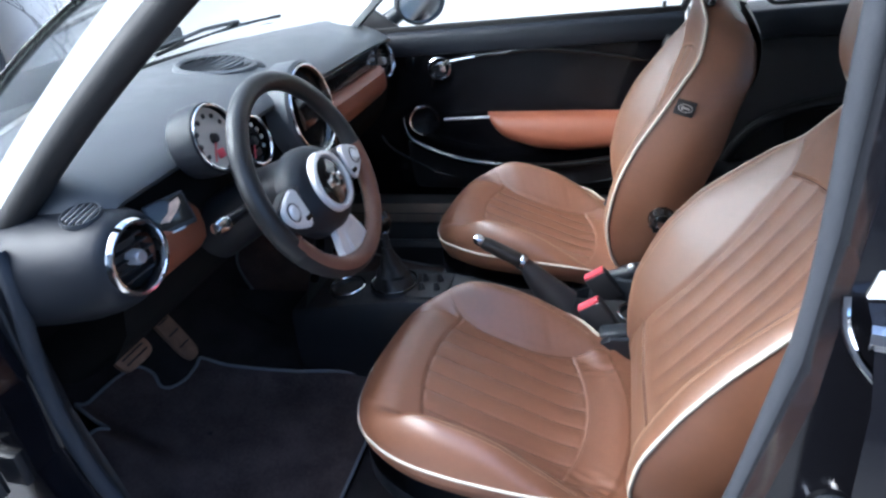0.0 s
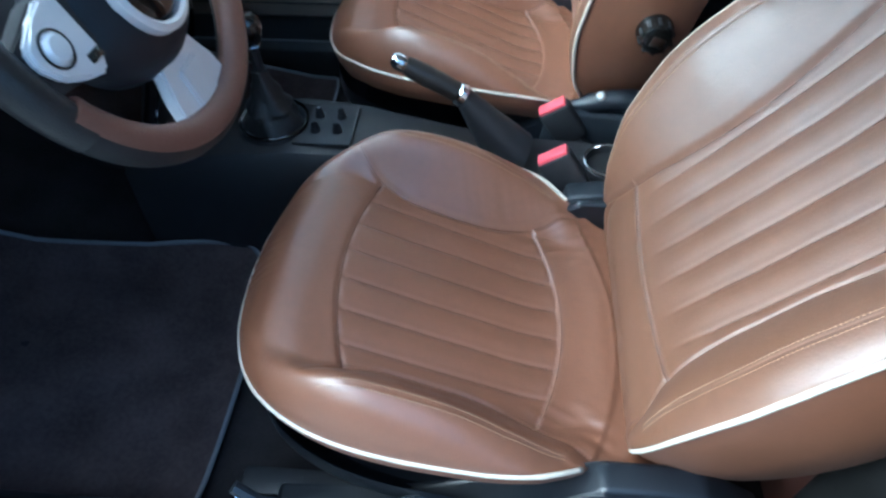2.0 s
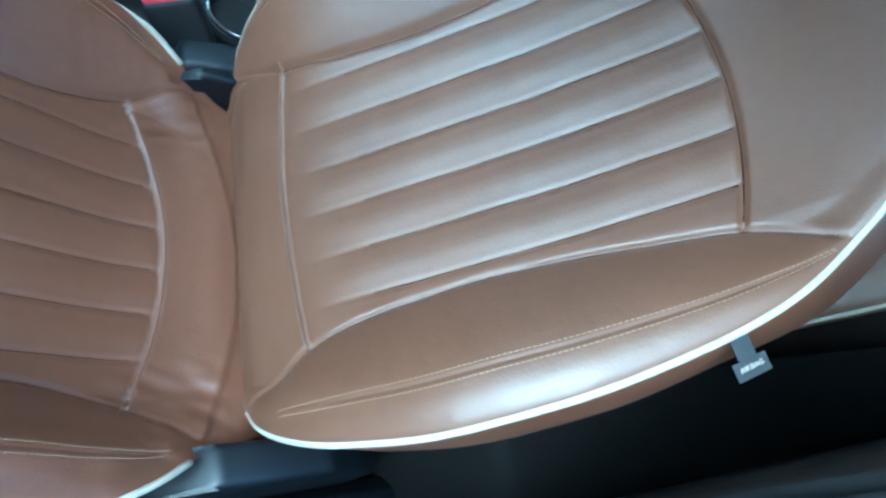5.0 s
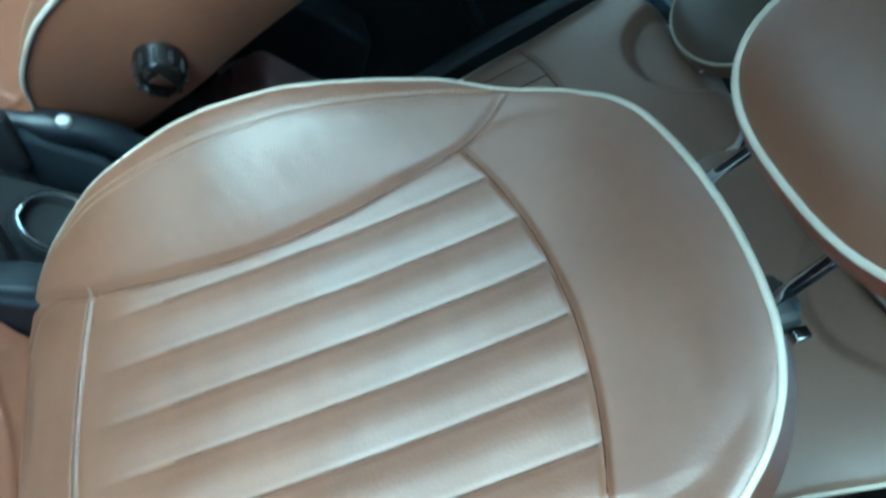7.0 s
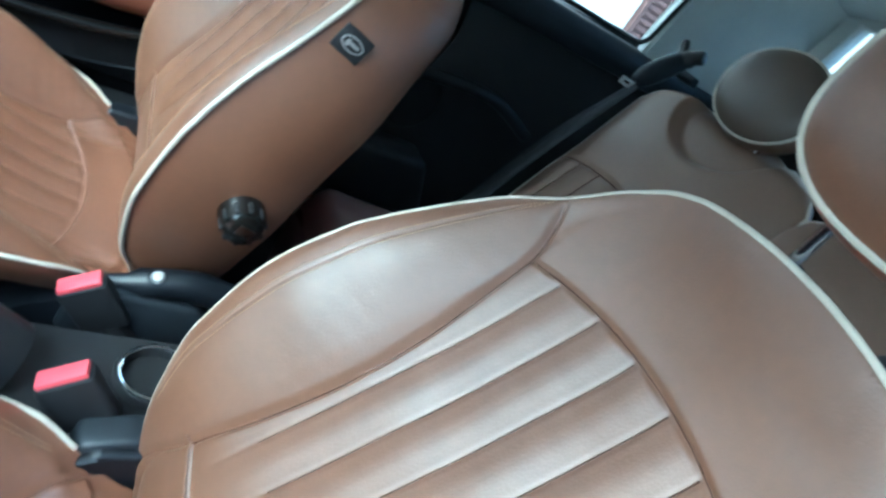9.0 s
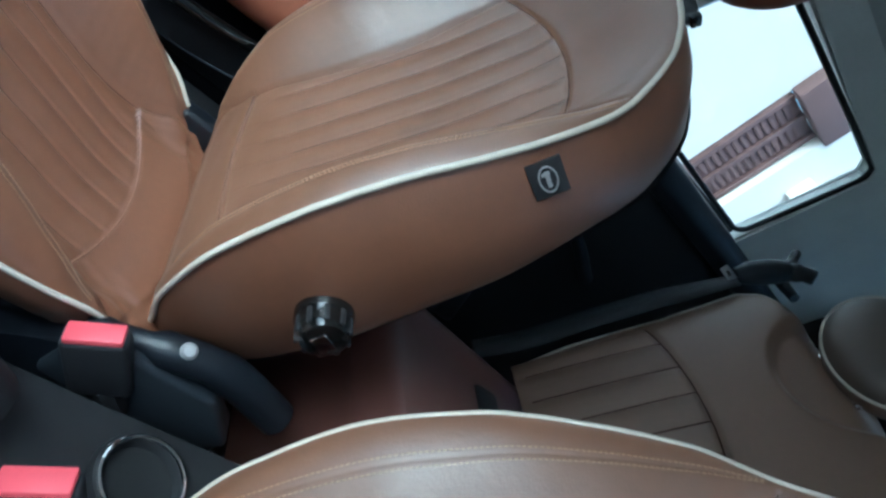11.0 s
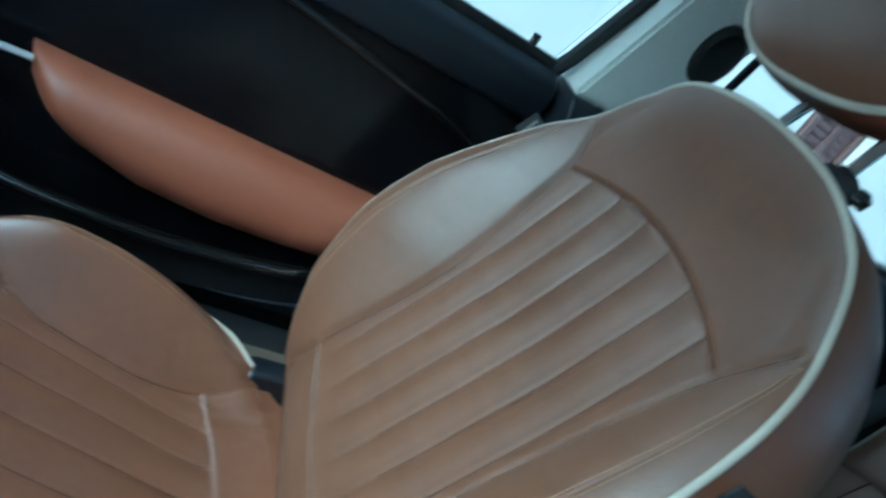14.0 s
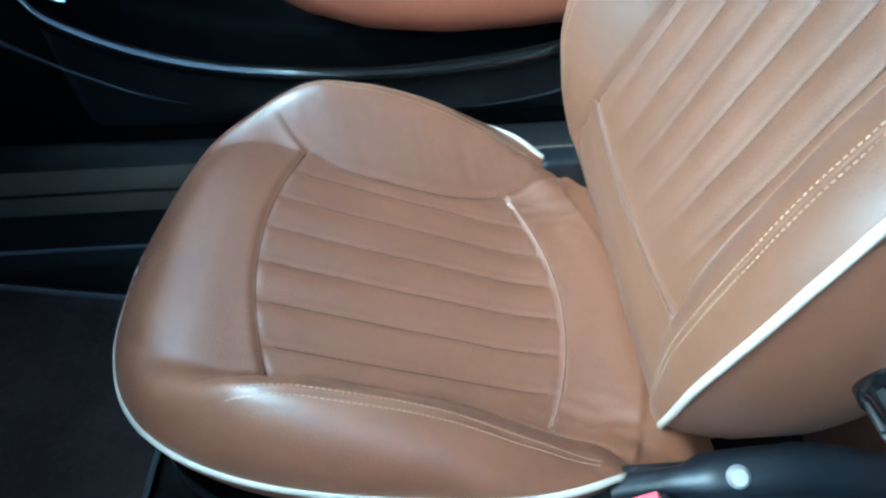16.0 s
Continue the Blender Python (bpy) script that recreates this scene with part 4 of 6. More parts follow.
def pillar(name, pts, thick, label):
    """A lining panel over a quad or polygon of (x, y, z), pushed outwards."""
    bm = bmesh.new()
    a = [bm.verts.new(p) for p in pts]
    b = [bm.verts.new((p[0], p[1] + thick, p[2])) for p in pts]
    bm.faces.new(a)
    bm.faces.new(b[::-1])
    for i in range(len(pts)):
        bm.faces.new((a[i], a[(i + 1) % len(pts)], b[(i + 1) % len(pts)], b[i]))
    bmesh.ops.bevel(bm, geom=bm.edges[:], offset=0.006, segments=2, affect="EDGES")
    return setting(name, bm, LINER, label, "pillar")


for sgn, nm in ((1, "east"), (-1, "west")):
    y = lambda z: sgn * (0.672 - 0.20 * (z - 0.76))  # noqa: E731
    pillar("pillar_b_" + nm, [(0.668, y(0.765), 0.765), (0.80, y(0.768), 0.768), (0.855, y(1.06), 1.06), (0.735, y(1.09), 1.09)], sgn * 0.08, "pale grey lining of the middle pillar")
    pillar("pillar_c_" + nm, [(1.50, y(0.752), 0.752), (1.95, y(0.752), 0.752), (1.95, y(1.16), 1.16), (0.735, y(1.16), 1.16), (0.735, y(1.078), 1.078), (1.472, y(1.064), 1.064), (1.497, y(1.045), 1.045)], sgn * 0.05, "pale grey lining of the rear pillar and roof rail")
    m_seal = tube([(x, y(z) + sgn * 0.012, z) for x, z in oval(0.852, 1.492, 0.779, 1.058, (0.03, 0.03, 0.035, 0.02))], 0.006, closed=True)
    win = thing("window_quarter_" + nm, "fixed quarter window with black seal and raindrops", "window", kind="structure")
    part("window_seal", m_seal, RUBBER, win)
    g = loft([[(x, y(z) + sgn * 0.018 + o, z) for x, z in oval(0.852, 1.492, 0.779, 1.058, (0.03, 0.03, 0.035, 0.02))] for o in (0, sgn * 0.004)], closed=True)
    part("pane", g, GLASS, win, "clear window glass").visible_shadow = False

oq = part("belt_outlet", lathe([(0.0, 0.0), (0.020, 0.002), (0.028, 0.008), (0.034, 0.004), (0.034, -0.01)], facing((0.787, 0.639, 0.898), (0, -1, -0.2)) @ Matrix.Diagonal((0.85, 1.25, 1, 1)), 32), RUBBER)
tagged(oq, "black belt outlet in the pillar lining", "belt outlet")
door_win = thing("window_1", "closed clear passenger door window", "window", kind="structure")
gy = lambda z: 0.738 - 0.20 * (z - 0.76)  # noqa: E731
part("pane", loft([[(x, gy(z) + o, z) for x, z in ((-0.40, 0.775), (0.64, 0.765), (0.715, 1.09), (0.06, 1.10))] for o in (0, 0.004)], closed=True), GLASS, door_win, "clear window glass").visible_shadow = False
part("window_frame", tube([(0.645, gy(0.76) - 0.012, 0.762), (0.66, gy(0.8) - 0.012, 0.80), (0.735, gy(1.09) - 0.012, 1.09)], 0.011), RUBBER, door_win, "black rear window seal")

# roof, windscreen and front pillars
roof_rows = []
for x in np.linspace(0.06, 1.95, 24):
    zz = 1.145 + 0.045 * math.sin(math.pi * np.clip((x - 0.06) / 1.89, 0, 1)) - 0.02 * (x > 1.7) * (x - 1.7)
    roof_rows.append([(x, yy, zz - 0.06 * (abs(yy) / 0.62) ** 4) for yy in np.linspace(-0.66, 0.66, 25)])
setting("ceiling", loft(roof_rows), LINER, "pale grey fabric roof lining", "ceiling")
setting("roof", loft([[(p[0], p[1], p[2] + 0.05) for p in row] for row in roof_rows]), PAINT, "black painted car roof", "roof")
for sgn, nm in ((1, "east"), (-1, "west")):
    base, top = Vector((-0.435, sgn * 0.618, 0.70)), Vector((0.115, sgn * 0.590, 1.110))
    rows, seal = [], []
    for t in np.linspace(0, 1, 16):
        p = base.lerp(top, t) + Vector((0, 0, 0.020 * math.sin(math.pi * t)))
        seal.append(p)
        rows.append([p + Vector((0.0, sgn * 0.006, 0.0)), p + Vector((0.010, -sgn * 0.004, -0.008)), p + Vector((0.013, -sgn * 0.020, -0.010)), p + Vector((0.004, -sgn * 0.032, 0.002)), p + Vector((-0.035, -sgn * 0.026, 0.035)), p + Vector((-0.03, sgn * 0.004, 0.03))])
    pil = thing("pillar_a_" + nm, "pale grey front pillar with black rubber seal", "pillar", kind="structure")
    part("lining", loft(rows, closed=True), LINER, pil)
    inset, bead = (-0.004, 0.021) if sgn < 0 else (0.018, 0.011)
    part("pillar_seal", tube([p + Vector((0.004, sgn * inset, -0.004)) for p in seal], bead, sides=14), RUBBER, pil, "black rubber door seal")
setting("scuttle", prism([(-1.0, 0.74), (-0.62, 0.81), (-0.585, 0.835), (-0.62, 0.84), (-1.0, 0.78)], "y", -0.70, 0.70, 0.004), BLACK, "black scuttle panel below the windscreen", "car body")
scr = thing("windscreen", "clear curved windscreen above the dashboard", "windscreen", kind="structure")
ws = []
for t in np.linspace(0, 1, 14):
    row = []
    for v in np.linspace(-1, 1, 21):
        lo, hi = Vector((-0.60 + 0.16 * v * v, 0.645 * v, 0.850 - 0.030 * v * v)), Vector((0.04 + 0.05 * v * v, 0.585 * v, 1.155 - 0.03 * v * v))
        row.append(lo.lerp(hi, t) + Vector((-0.02, 0, 0.03)) * math.sin(math.pi * t))
    ws.append(row)
bmw = loft(ws)
pane = part("pane", bmw, GLASS, scr, "clear laminated glass")
pane.visible_shadow = False
md = pane.modifiers.new("thickness", "SOLIDIFY")
md.thickness = 0.005
part("lower_edge", tube([p + Vector((0.01, 0, -0.006)) for p in ws[0]], 0.008), RUBBER, scr, "black lower edge of the windscreen")
wip = thing("windscreen_wiper", "black wiper arm lying on the windscreen", "wiper")
part("blade", tube(catmull([(-0.555, 0.04, 0.868), (-0.534, 0.184, 0.878), (-0.506, 0.335, 0.884), (-0.44, 0.45, 0.882)], 5), 0.0045), RUBBER, wip)
part("arm", tube([(-0.565, 0.02, 0.880), (-0.525, 0.20, 0.898), (-0.500, 0.31, 0.896)], 0.005), BLACK, wip)
part("hinge", box(-0.515, -0.490, 0.285, 0.320, 0.884, 0.900, 0.004), BLACK, wip)

# driver side: door opening with seal, sill end and the outer body
seal = thing("door_seal", "flocked dark grey seal round the driver door opening", "door seal", kind="structure")
sp = catmull([(0.675, -0.655, 1.06), (0.667, -0.672, 0.95), (0.665, -0.680, 0.80), (0.660, -0.682, 0.70), (0.650, -0.682, 0.63), (0.618, -0.682, 0.45), (0.585, -0.682, 0.33), (0.52, -0.682, 0.21), (0.42, -0.682, 0.155), (0.2, -0.682, 0.14), (-0.1, -0.682, 0.14), (-0.24, -0.682, 0.17), (-0.32, -0.682, 0.26), (-0.352, -0.682, 0.42), (-0.348, -0.680, 0.55), (-0.322, -0.678, 0.68), (-0.33, -0.672, 0.745)], 8)
part("seal_bead", tube(sp, 0.0125, sides=12), mat("flocked seal", (0.030, 0.034, 0.043), 0.8, var=0.1, scale=40, bump=0.4, bscale=700), seal)
jamb = thing("wall_west", "black painted body beside the driver door opening", "car body", kind="structure")
part("rear_jamb", prism([(0.672, 1.08), (0.665, 0.80), (0.655, 0.66), (0.612, 0.44), (0.57, 0.30), (0.50, 0.19), (0.50, -0.2), (1.95, -0.2), (1.95, 0.78), (0.70, 0.775), (0.735, 1.08)], "y", -0.745, -0.690, 0.006), PAINT, jamb)
part("outer_quarter", loft([[(x, yy, z) for yy, z in ((-0.745, 0.77), (-0.775, 0.755), (-0.80, 0.70), (-0.81, 0.55), (-0.80, 0.30), (-0.77, 0.0), (-0.74, -0.15))] for x in (0.675, 0.685, 1.0, 1.95)]), PAINT, jamb, "black painted rear quarter")
part("elbow_tray", prism([(0.72, -0.05), (0.72, 0.34), (1.10, 0.36), (1.93, 0.50), (1.93, -0.05)], "y", -0.662, -0.522, 0.02, seg=3), MATTE, jamb, "black moulded elbow tray")
part("rear_trim_panel", prism([(0.665, -0.06), (1.95, -0.06), (1.95, 0.78), (0.68, 0.77)], "y", -0.688, -0.66, 0.006), BLACK, jamb, "black inner side panel")
part("belt_strip", tube([(0.672, -0.774, 0.752), (0.70, -0.782, 0.752), (1.6, -0.782, 0.752)], 0.011), CHROME, jamb, "chrome belt strip")
part("strip_end", tube(catmull([(0.658, -0.752, 0.775), (0.660, -0.762, 0.748), (0.672, -0.778, 0.725), (0.70, -0.79, 0.70), (0.76, -0.80, 0.675)], 6), 0.004), CHROME, jamb)
part("quarter_glass", prism([(0.700, 0.79), (1.5, 0.79), (1.45, 1.06), (0.735, 1.06)], "y", -0.756, -0.752, 0), TINTED, jamb, "tinted quarter glass seen from outside").visible_shadow = False
drop_rng = random.Random(11)
drops = bmesh.new()
for _ in range(90):
    x, z, r = drop_rng.uniform(0.705, 0.95), drop_rng.uniform(0.80, 1.04), drop_rng.uniform(0.0012, 0.0032)
    bmesh.ops.create_icosphere(drops, subdivisions=1, radius=r, matrix=Matrix.Translation((x, -0.7565, z)) @ Matrix.Diagonal((1, 0.5, drop_rng.uniform(1.0, 2.2), 1)))
tagged(part("raindrops", drops, CHROME, jamb, "small raindrops on the quarter glass"), kind="stuff")
part("front_jamb", prism([(-0.37, 0.76), (-0.36, 0.55), (-0.37, 0.40), (-0.34, 0.25), (-0.26, 0.15), (-0.26, -0.2), (-0.9, -0.2), (-0.9, 0.80), (-0.47, 0.80)], "y", -0.745, -0.690, 0.006), PAINT, jamb, "black painted front door jamb")
part("kick_panel", prism([(-0.35, 0.70), (-0.36, 0.45), (-0.33, 0.20), (-0.26, 0.13), (-0.26, 0.0), (-0.95, 0.0), (-0.95, 0.80)], "y", -0.688, -0.652, 0.006), BLACK, jamb, "black inner kick panel")
part("kick_panel", prism([(-0.44, 0.78), (-0.44, 0.0), (-0.95, 0.0), (-0.95, 0.80)], "y", 0.66, 0.72, 0.006), BLACK, jamb, "black inner kick panel")
strk = thing("door_striker", "bright steel door striker on the black jamb", "door striker")
part("striker_plate", prism([(0.687 + 0.022 * math.cos(a), 0.517 + 0.026 * math.sin(a)) for a in np.linspace(0, 2 * math.pi, 24, endpoint=False)], "y", -0.752, -0.745, 0.002), GREYPL, strk, "dark oval striker plate")
part("striker_loop", tube(catmull([(0.676, -0.75, 0.515), (0.676, -0.778, 0.515), (0.700, -0.778, 0.519), (0.700, -0.75, 0.519)], 5), 0.004), CHROME, strk, "slim steel loop")
part("hinge_leaf", box(-0.43, -0.375, -0.758, -0.744, 0.385, 0.445, 0.003), BLACK, jamb, "worn steel hinge leaf")
part("hinge_pin", tube([(-0.42, -0.77, 0.375), (-0.42, -0.77, 0.455)], 0.011), BLACK, jamb, "worn steel hinge pin")
# the open driver door, swung out beyond the front jamb
dd = thing("door_2", "open black driver door with a tan armrest", "car door", kind="structure")
dd.matrix_world = pose(-0.43, -0.765, 0, 0, 0, -66)
part("door_skin", prism([(0.0, 0.10), (1.02, 0.08), (1.08, 0.30), (1.10, 0.55), (1.08, 0.76), (0.0, 0.79)], "y", -0.10, -0.03, 0.012), PAINT, dd, "black painted outer skin")
part("inner_trim", prism([(0.02, 0.13), (1.0, 0.11), (1.05, 0.30), (1.07, 0.55), (1.05, 0.745), (0.02, 0.775)], "y", -0.03, 0.0, 0.01), DOORBLACK, dd)
part("armrest", loft([[(0.52 + 0.5 * t, 0.0 + 0.07 * math.sin(a) ** 0.6 * min(1, (t / 0.12) ** 0.5 + 0.1), 0.45 + 0.055 * math.cos(a)) for a in np.linspace(0, math.pi, 14)] for t in np.linspace(0, 1, 20)]), LEATHER_TRIM, dd, "tan padded door armrest")
part("pane", loft([[(x, -0.06 + o, z) for x, z in ((0.05, 0.77), (1.07, 0.75), (1.13, 1.07), (0.46, 1.08))] for o in (0, 0.004)], closed=True), GLASS, dd, "clear window glass").visible_shadow = False
# tail end
tail = thing("wall_south", "pale grey lined tailgate with a rear window", "tailgate", kind="structure")
for nm, poly in (("lower_lining", [(-0.70, 0.0), (0.70, 0.0), (0.70, 0.86), (-0.70, 0.86)]), ("upper_lining", [(-0.70, 1.085), (0.70, 1.085), (0.70, 1.20), (-0.70, 1.20)]), ("side_lining", [(-0.70, 0.85), (-0.60, 0.85), (-0.56, 1.09), (-0.70, 1.09)]), ("side_lining", [(0.70, 0.85), (0.60, 0.85), (0.56, 1.09), (0.70, 1.09)])):
    part(nm, prism(poly, "x", 1.93, 1.99, 0.008), CARPET if nm == "lower_lining" else LINER, tail)
part("pane", box(1.95, 1.955, -0.60, 0.60, 0.85, 1.09, 0), GLASS, tail, "rear window glass").visible_shadow = False

# ---- dashboard ----
dash = thing("dashboard", "dark soft plastic dashboard with round vents and tan trim", "dashboard")
dash_rows = []
for yy in np.r_[-0.606, -0.604, np.linspace(-0.598, -0.56, 8), np.linspace(-0.54, 0.62, 40), np.linspace(0.63, 0.668, 6)]:
    k = abs(yy) / 0.66
    xw = -0.60 + 0.16 * k ** 2
    end = (1 - math.sqrt(max(0.0, 1 - min(1.0, max(0.0, (-0.556 - yy) / 0.05)) ** 2))) if yy < 0 else (1 - math.sqrt(max(0.0, 1 - min(1.0, max(0.0, (yy - 0.63) / 0.04)) ** 2))) * 0.4
    drop = 0.016 * k ** 3 + 0.075 * end
    lip = 0.02 * end
    dash_rows.append([(xw - 0.03, yy, 0.838 - drop), (xw + 0.05, yy, 0.848 - drop), (-0.40, yy, 0.850 - drop), (-0.34, yy, 0.845 - drop), (-0.285, yy, 0.832 - drop), (-0.238, yy, 0.812 - drop), (-0.208 - lip, yy, 0.792 - drop * 0.8), (-0.198 - lip, yy, 0.778 - drop * 0.6), (-0.204 - lip, yy, 0.768 - drop * 0.4), (-0.235, yy, 0.764 - drop * 0.3)])
part("top_pad", loft(dash_rows), DASH, dash, "grainy dark grey dash top")
low_rows = []
for yy in np.linspace(-0.60, 0.665, 31):
    low_rows.append([(-0.236, yy, 0.765), (-0.228, yy, 0.715), (-0.225, yy, 0.64), (-0.235, yy, 0.615), (-0.25, yy, 0.56), (-0.30, yy, 0.50), (-0.40, yy, 0.45), (-0.62, yy, 0.42)])
part("lower_pad", loft(low_rows), MATTE, dash, "black lower dash")
for y0, y1 in ((-0.555, -0.425), (0.13, 0.545)):
    rows = []
    for yy in np.linspace(y0, y1, 16):
        f = 1 - (2 * (yy - y0) / (y1 - y0) - 1) ** 8 * 0.25
        rows.append([(-0.228 + o * f, yy, z) for o, z in ((0, 0.708), (0.030, 0.710), (0.048, 0.698), (0.052, 0.675), (0.048, 0.650), (0.030, 0.632), (0.0, 0.630))])
    part("tan_trim", loft(rows), LEATHER_TRIM, dash, "tan leather dash trim")
part("gloss_panel", box(-0.232, -0.214, 0.13, 0.545, 0.714, 0.762, 0.003), GLOSS, dash, "gloss black panel above the trim")
# end pods with round vents
for y, nrm, x, z in ((-0.600, (1, -0.02, 0.02), -0.172, 0.704), (0.602, (1, -0.25, 0.02), -0.214, 0.711)):
    m = facing((x, y, z), nrm)
    if y < 0:
        rows = []
        for px, r, cy, cz in ((-0.172, 0.054, -0.600, 0.704), (-0.176, 0.061, -0.600, 0.703), (-0.188, 0.068, -0.599, 0.701), (-0.21, 0.075, -0.598, 0.697), (-0.25, 0.082, -0.596, 0.691), (-0.31, 0.087, -0.594, 0.684), (-0.38, 0.088, -0.594, 0.676), (-0.46, 0.082, -0.594, 0.67)):
            rows.append([(px, cy + r * math.copysign(abs(math.cos(a)) ** 0.9, math.cos(a)), cz + r * math.copysign(abs(math.sin(a)) ** 0.9, math.sin(a))) for a in np.linspace(0, 2 * math.pi, 48, endpoint=False)])
        part("end_pod", loft(rows, closed=True, caps=False), PODPL, dash, "dark rounded end pod of the dash")
    pod = part("vent_pod", lathe([(0.050, 0.0), (0.060, -0.004), (0.064, -0.02), (0.066, -0.10), (0.0, -0.10)], m, 48), DASH, dash, "round dark vent pod")
    part("chrome_ring", lathe([(0.046, -0.01), (0.047, 0.004), (0.0495, 0.009), (0.0535, 0.009), (0.0565, 0.004), (0.057, -0.01)], m, 56), CHROME, pod, "bright chrome vent ring")
    part("vent_ball", lathe([(0, -0.010), (0.018, -0.012), (0.030, -0.018), (0.040, -0.032), (0.044, -0.05)], m, 40), BLACK, pod)
    for k in range(-2, 3):
        part("vent_slat", box(-0.040 + 0.006 * abs(k), 0.040 - 0.006 * abs(k), 0.014 * k - 0.0014, 0.014 * k + 0.0014, -0.026, -0.004, 0.001), BLACK, pod).matrix_local = m
    part("vent_knob", lathe([(0, 0.010), (0.009, 0.009), (0.012, 0.003), (0.012, -0.015)], m, 24), SILVER, pod)
# small demister on the end pod
dm = facing((-0.226, -0.6125, 0.7755), (0.15, -0.19, 0.98), up=(1, 0, 0)) @ Matrix.Diagonal((0.78, 0.72, 1, 1))
dem = part("demister", lathe([(0.0325, -0.006), (0.0335, 0.0015), (0.036, 0.002), (0.0375, -0.004)], dm, 40), DASH, dash, "oval demister vent")
part("demister_well", lathe([(0.0, -0.0005), (0.0335, -0.0005)], dm, 40), MATTE, dem)
for k in range(-2, 3):
    part("demister_slat", box(-0.031 + 0.005 * abs(k), 0.031 - 0.005 * abs(k), -0.0016 + 0.0115 * k, 0.0016 + 0.0115 * k, -0.002, 0.0022, 0.0004), MATEDGE, dem).matrix_local = dm
# centre speaker grille on the dash top
gm = facing((-0.372, -0.005, 0.848), (0.12, 0, 1), up=(1, 0, 0)) @ Matrix.Diagonal((0.84, 0.84, 1, 1))
gr = part("speaker_grille", lathe([(0.090, -0.02), (0.091, 0.001), (0.098, 0.004), (0.106, 0.001), (0.110, -0.010)], gm, 64), DASH, dash, "round speaker grille with curved slats")
part("grille_well", lathe([(0.0, -0.016), (0.088, -0.016), (0.0905, -0.002)], gm, 48), MATTE, gr, "dark well under the slats")
for k in range(-4, 5):
    yk = 0.0185 * k
    half = math.sqrt(max(0.0, 0.088 ** 2 - yk ** 2))
    pts = [gm @ Vector((u * half, yk + 0.010 * (1 - u * u), 0.0)) for u in np.linspace(-1, 1, 9)]
    part("grille_slat", loft([[p + Vector((0, -0.0028, 0.0)), p + Vector((0, -0.0022, 0.003)), p + Vector((0, 0.0022, 0.003)), p + Vector((0, 0.0028, 0.0)), p + Vector((0, 0.0, -0.003))] for p in pts], closed=True), DASH, gr)
part("dash_sensor", lathe([(0, 0.008), (0.012, 0.006), (0.017, 0.0), (0.017, -0.01)], facing((-0.300, 0.03, 0.836), (0.3, 0, 1), up=(0, 1, 0)) @ Matrix.Diagonal((1.6, 1, 1, 1)), 24), GREYPL, dash, "small grey light sensor")

# ---- centre stack ----
stack = thing("centre_stack", "black centre stack with gloss tubes below the round gauge", "centre console")
part("stack_body", loft([[(x, yy, z) for yy in (-w, -w * 0.9, 0, w * 0.9, w)] for x, z, w in ((-0.215, 0.765, 0.105), (-0.19, 0.70, 0.10), (-0.19, 0.60, 0.09), (-0.185, 0.50, 0.08), (-0.20, 0.42, 0.078), (-0.23, 0.35, 0.075), (-0.26, 0.26, 0.075))]), BLACK, stack)
cg = facing((-0.170, 0.0, 0.738), (1, 0, 0.12))
cgo = part("round_gauge", lathe([(0.0, -0.01), (0.082, -0.008), (0.086, 0.004), (0.092, 0.008), (0.099, 0.002), (0.101, -0.03), (0.101, -0.06), (0.0, -0.06)], cg, 64), GLOSS, stack, "large round central gauge")
part("gauge_ring", tube([cg @ Vector((0.094 * math.cos(a), 0.094 * math.sin(a), 0.006)) for a in np.linspace(0, 2 * math.pi, 56, endpoint=False)], 0.0034, closed=True), CHROME, cgo, "chrome gauge ring")
part("gauge_hood", lathe([(0.100, 0.006), (0.106, 0.0), (0.108, -0.05)], cg, 56), DASH, cgo)
part("gauge_screen", box(-0.05, 0.05, -0.035, 0.035, -0.0075, -0.004, 0.002), SCREEN, cgo, "dark display").matrix_local = cg
for yy in (-0.09, 0.09):
    part("stack_tube", tube(catmull([(-0.178, yy, 0.66), (-0.172, yy * 0.95, 0.55), (-0.18, yy * 0.85, 0.44), (-0.22, yy * 0.8, 0.34)], 6), 0.011), GLOSS, stack, "gloss black stack tube")
part("radio_panel", box(-0.192, -0.176, -0.07, 0.07, 0.575, 0.645, 0.004), GLOSS, stack, "gloss black radio panel")
for k in range(4):
    part("radio_button", box(-0.178, -0.172, -0.055 + 0.03 * k, -0.034 + 0.03 * k, 0.585, 0.595, 0.0015), GREYPL, stack)
for yy in (-0.045, 0.0, 0.045):
    part("climate_knob", lathe([(0, 0.016), (0.012, 0.015), (0.016, 0.0)], facing((-0.183, yy, 0.53), (1, 0, 0.1)), 24), SILVER, stack)
for k in range(5):
    part("toggle_switch", box(-0.192, -0.165, -0.052 + 0.024 * k, -0.044 + 0.024 * k, 0.445, 0.475, 0.002), CHROME, stack)

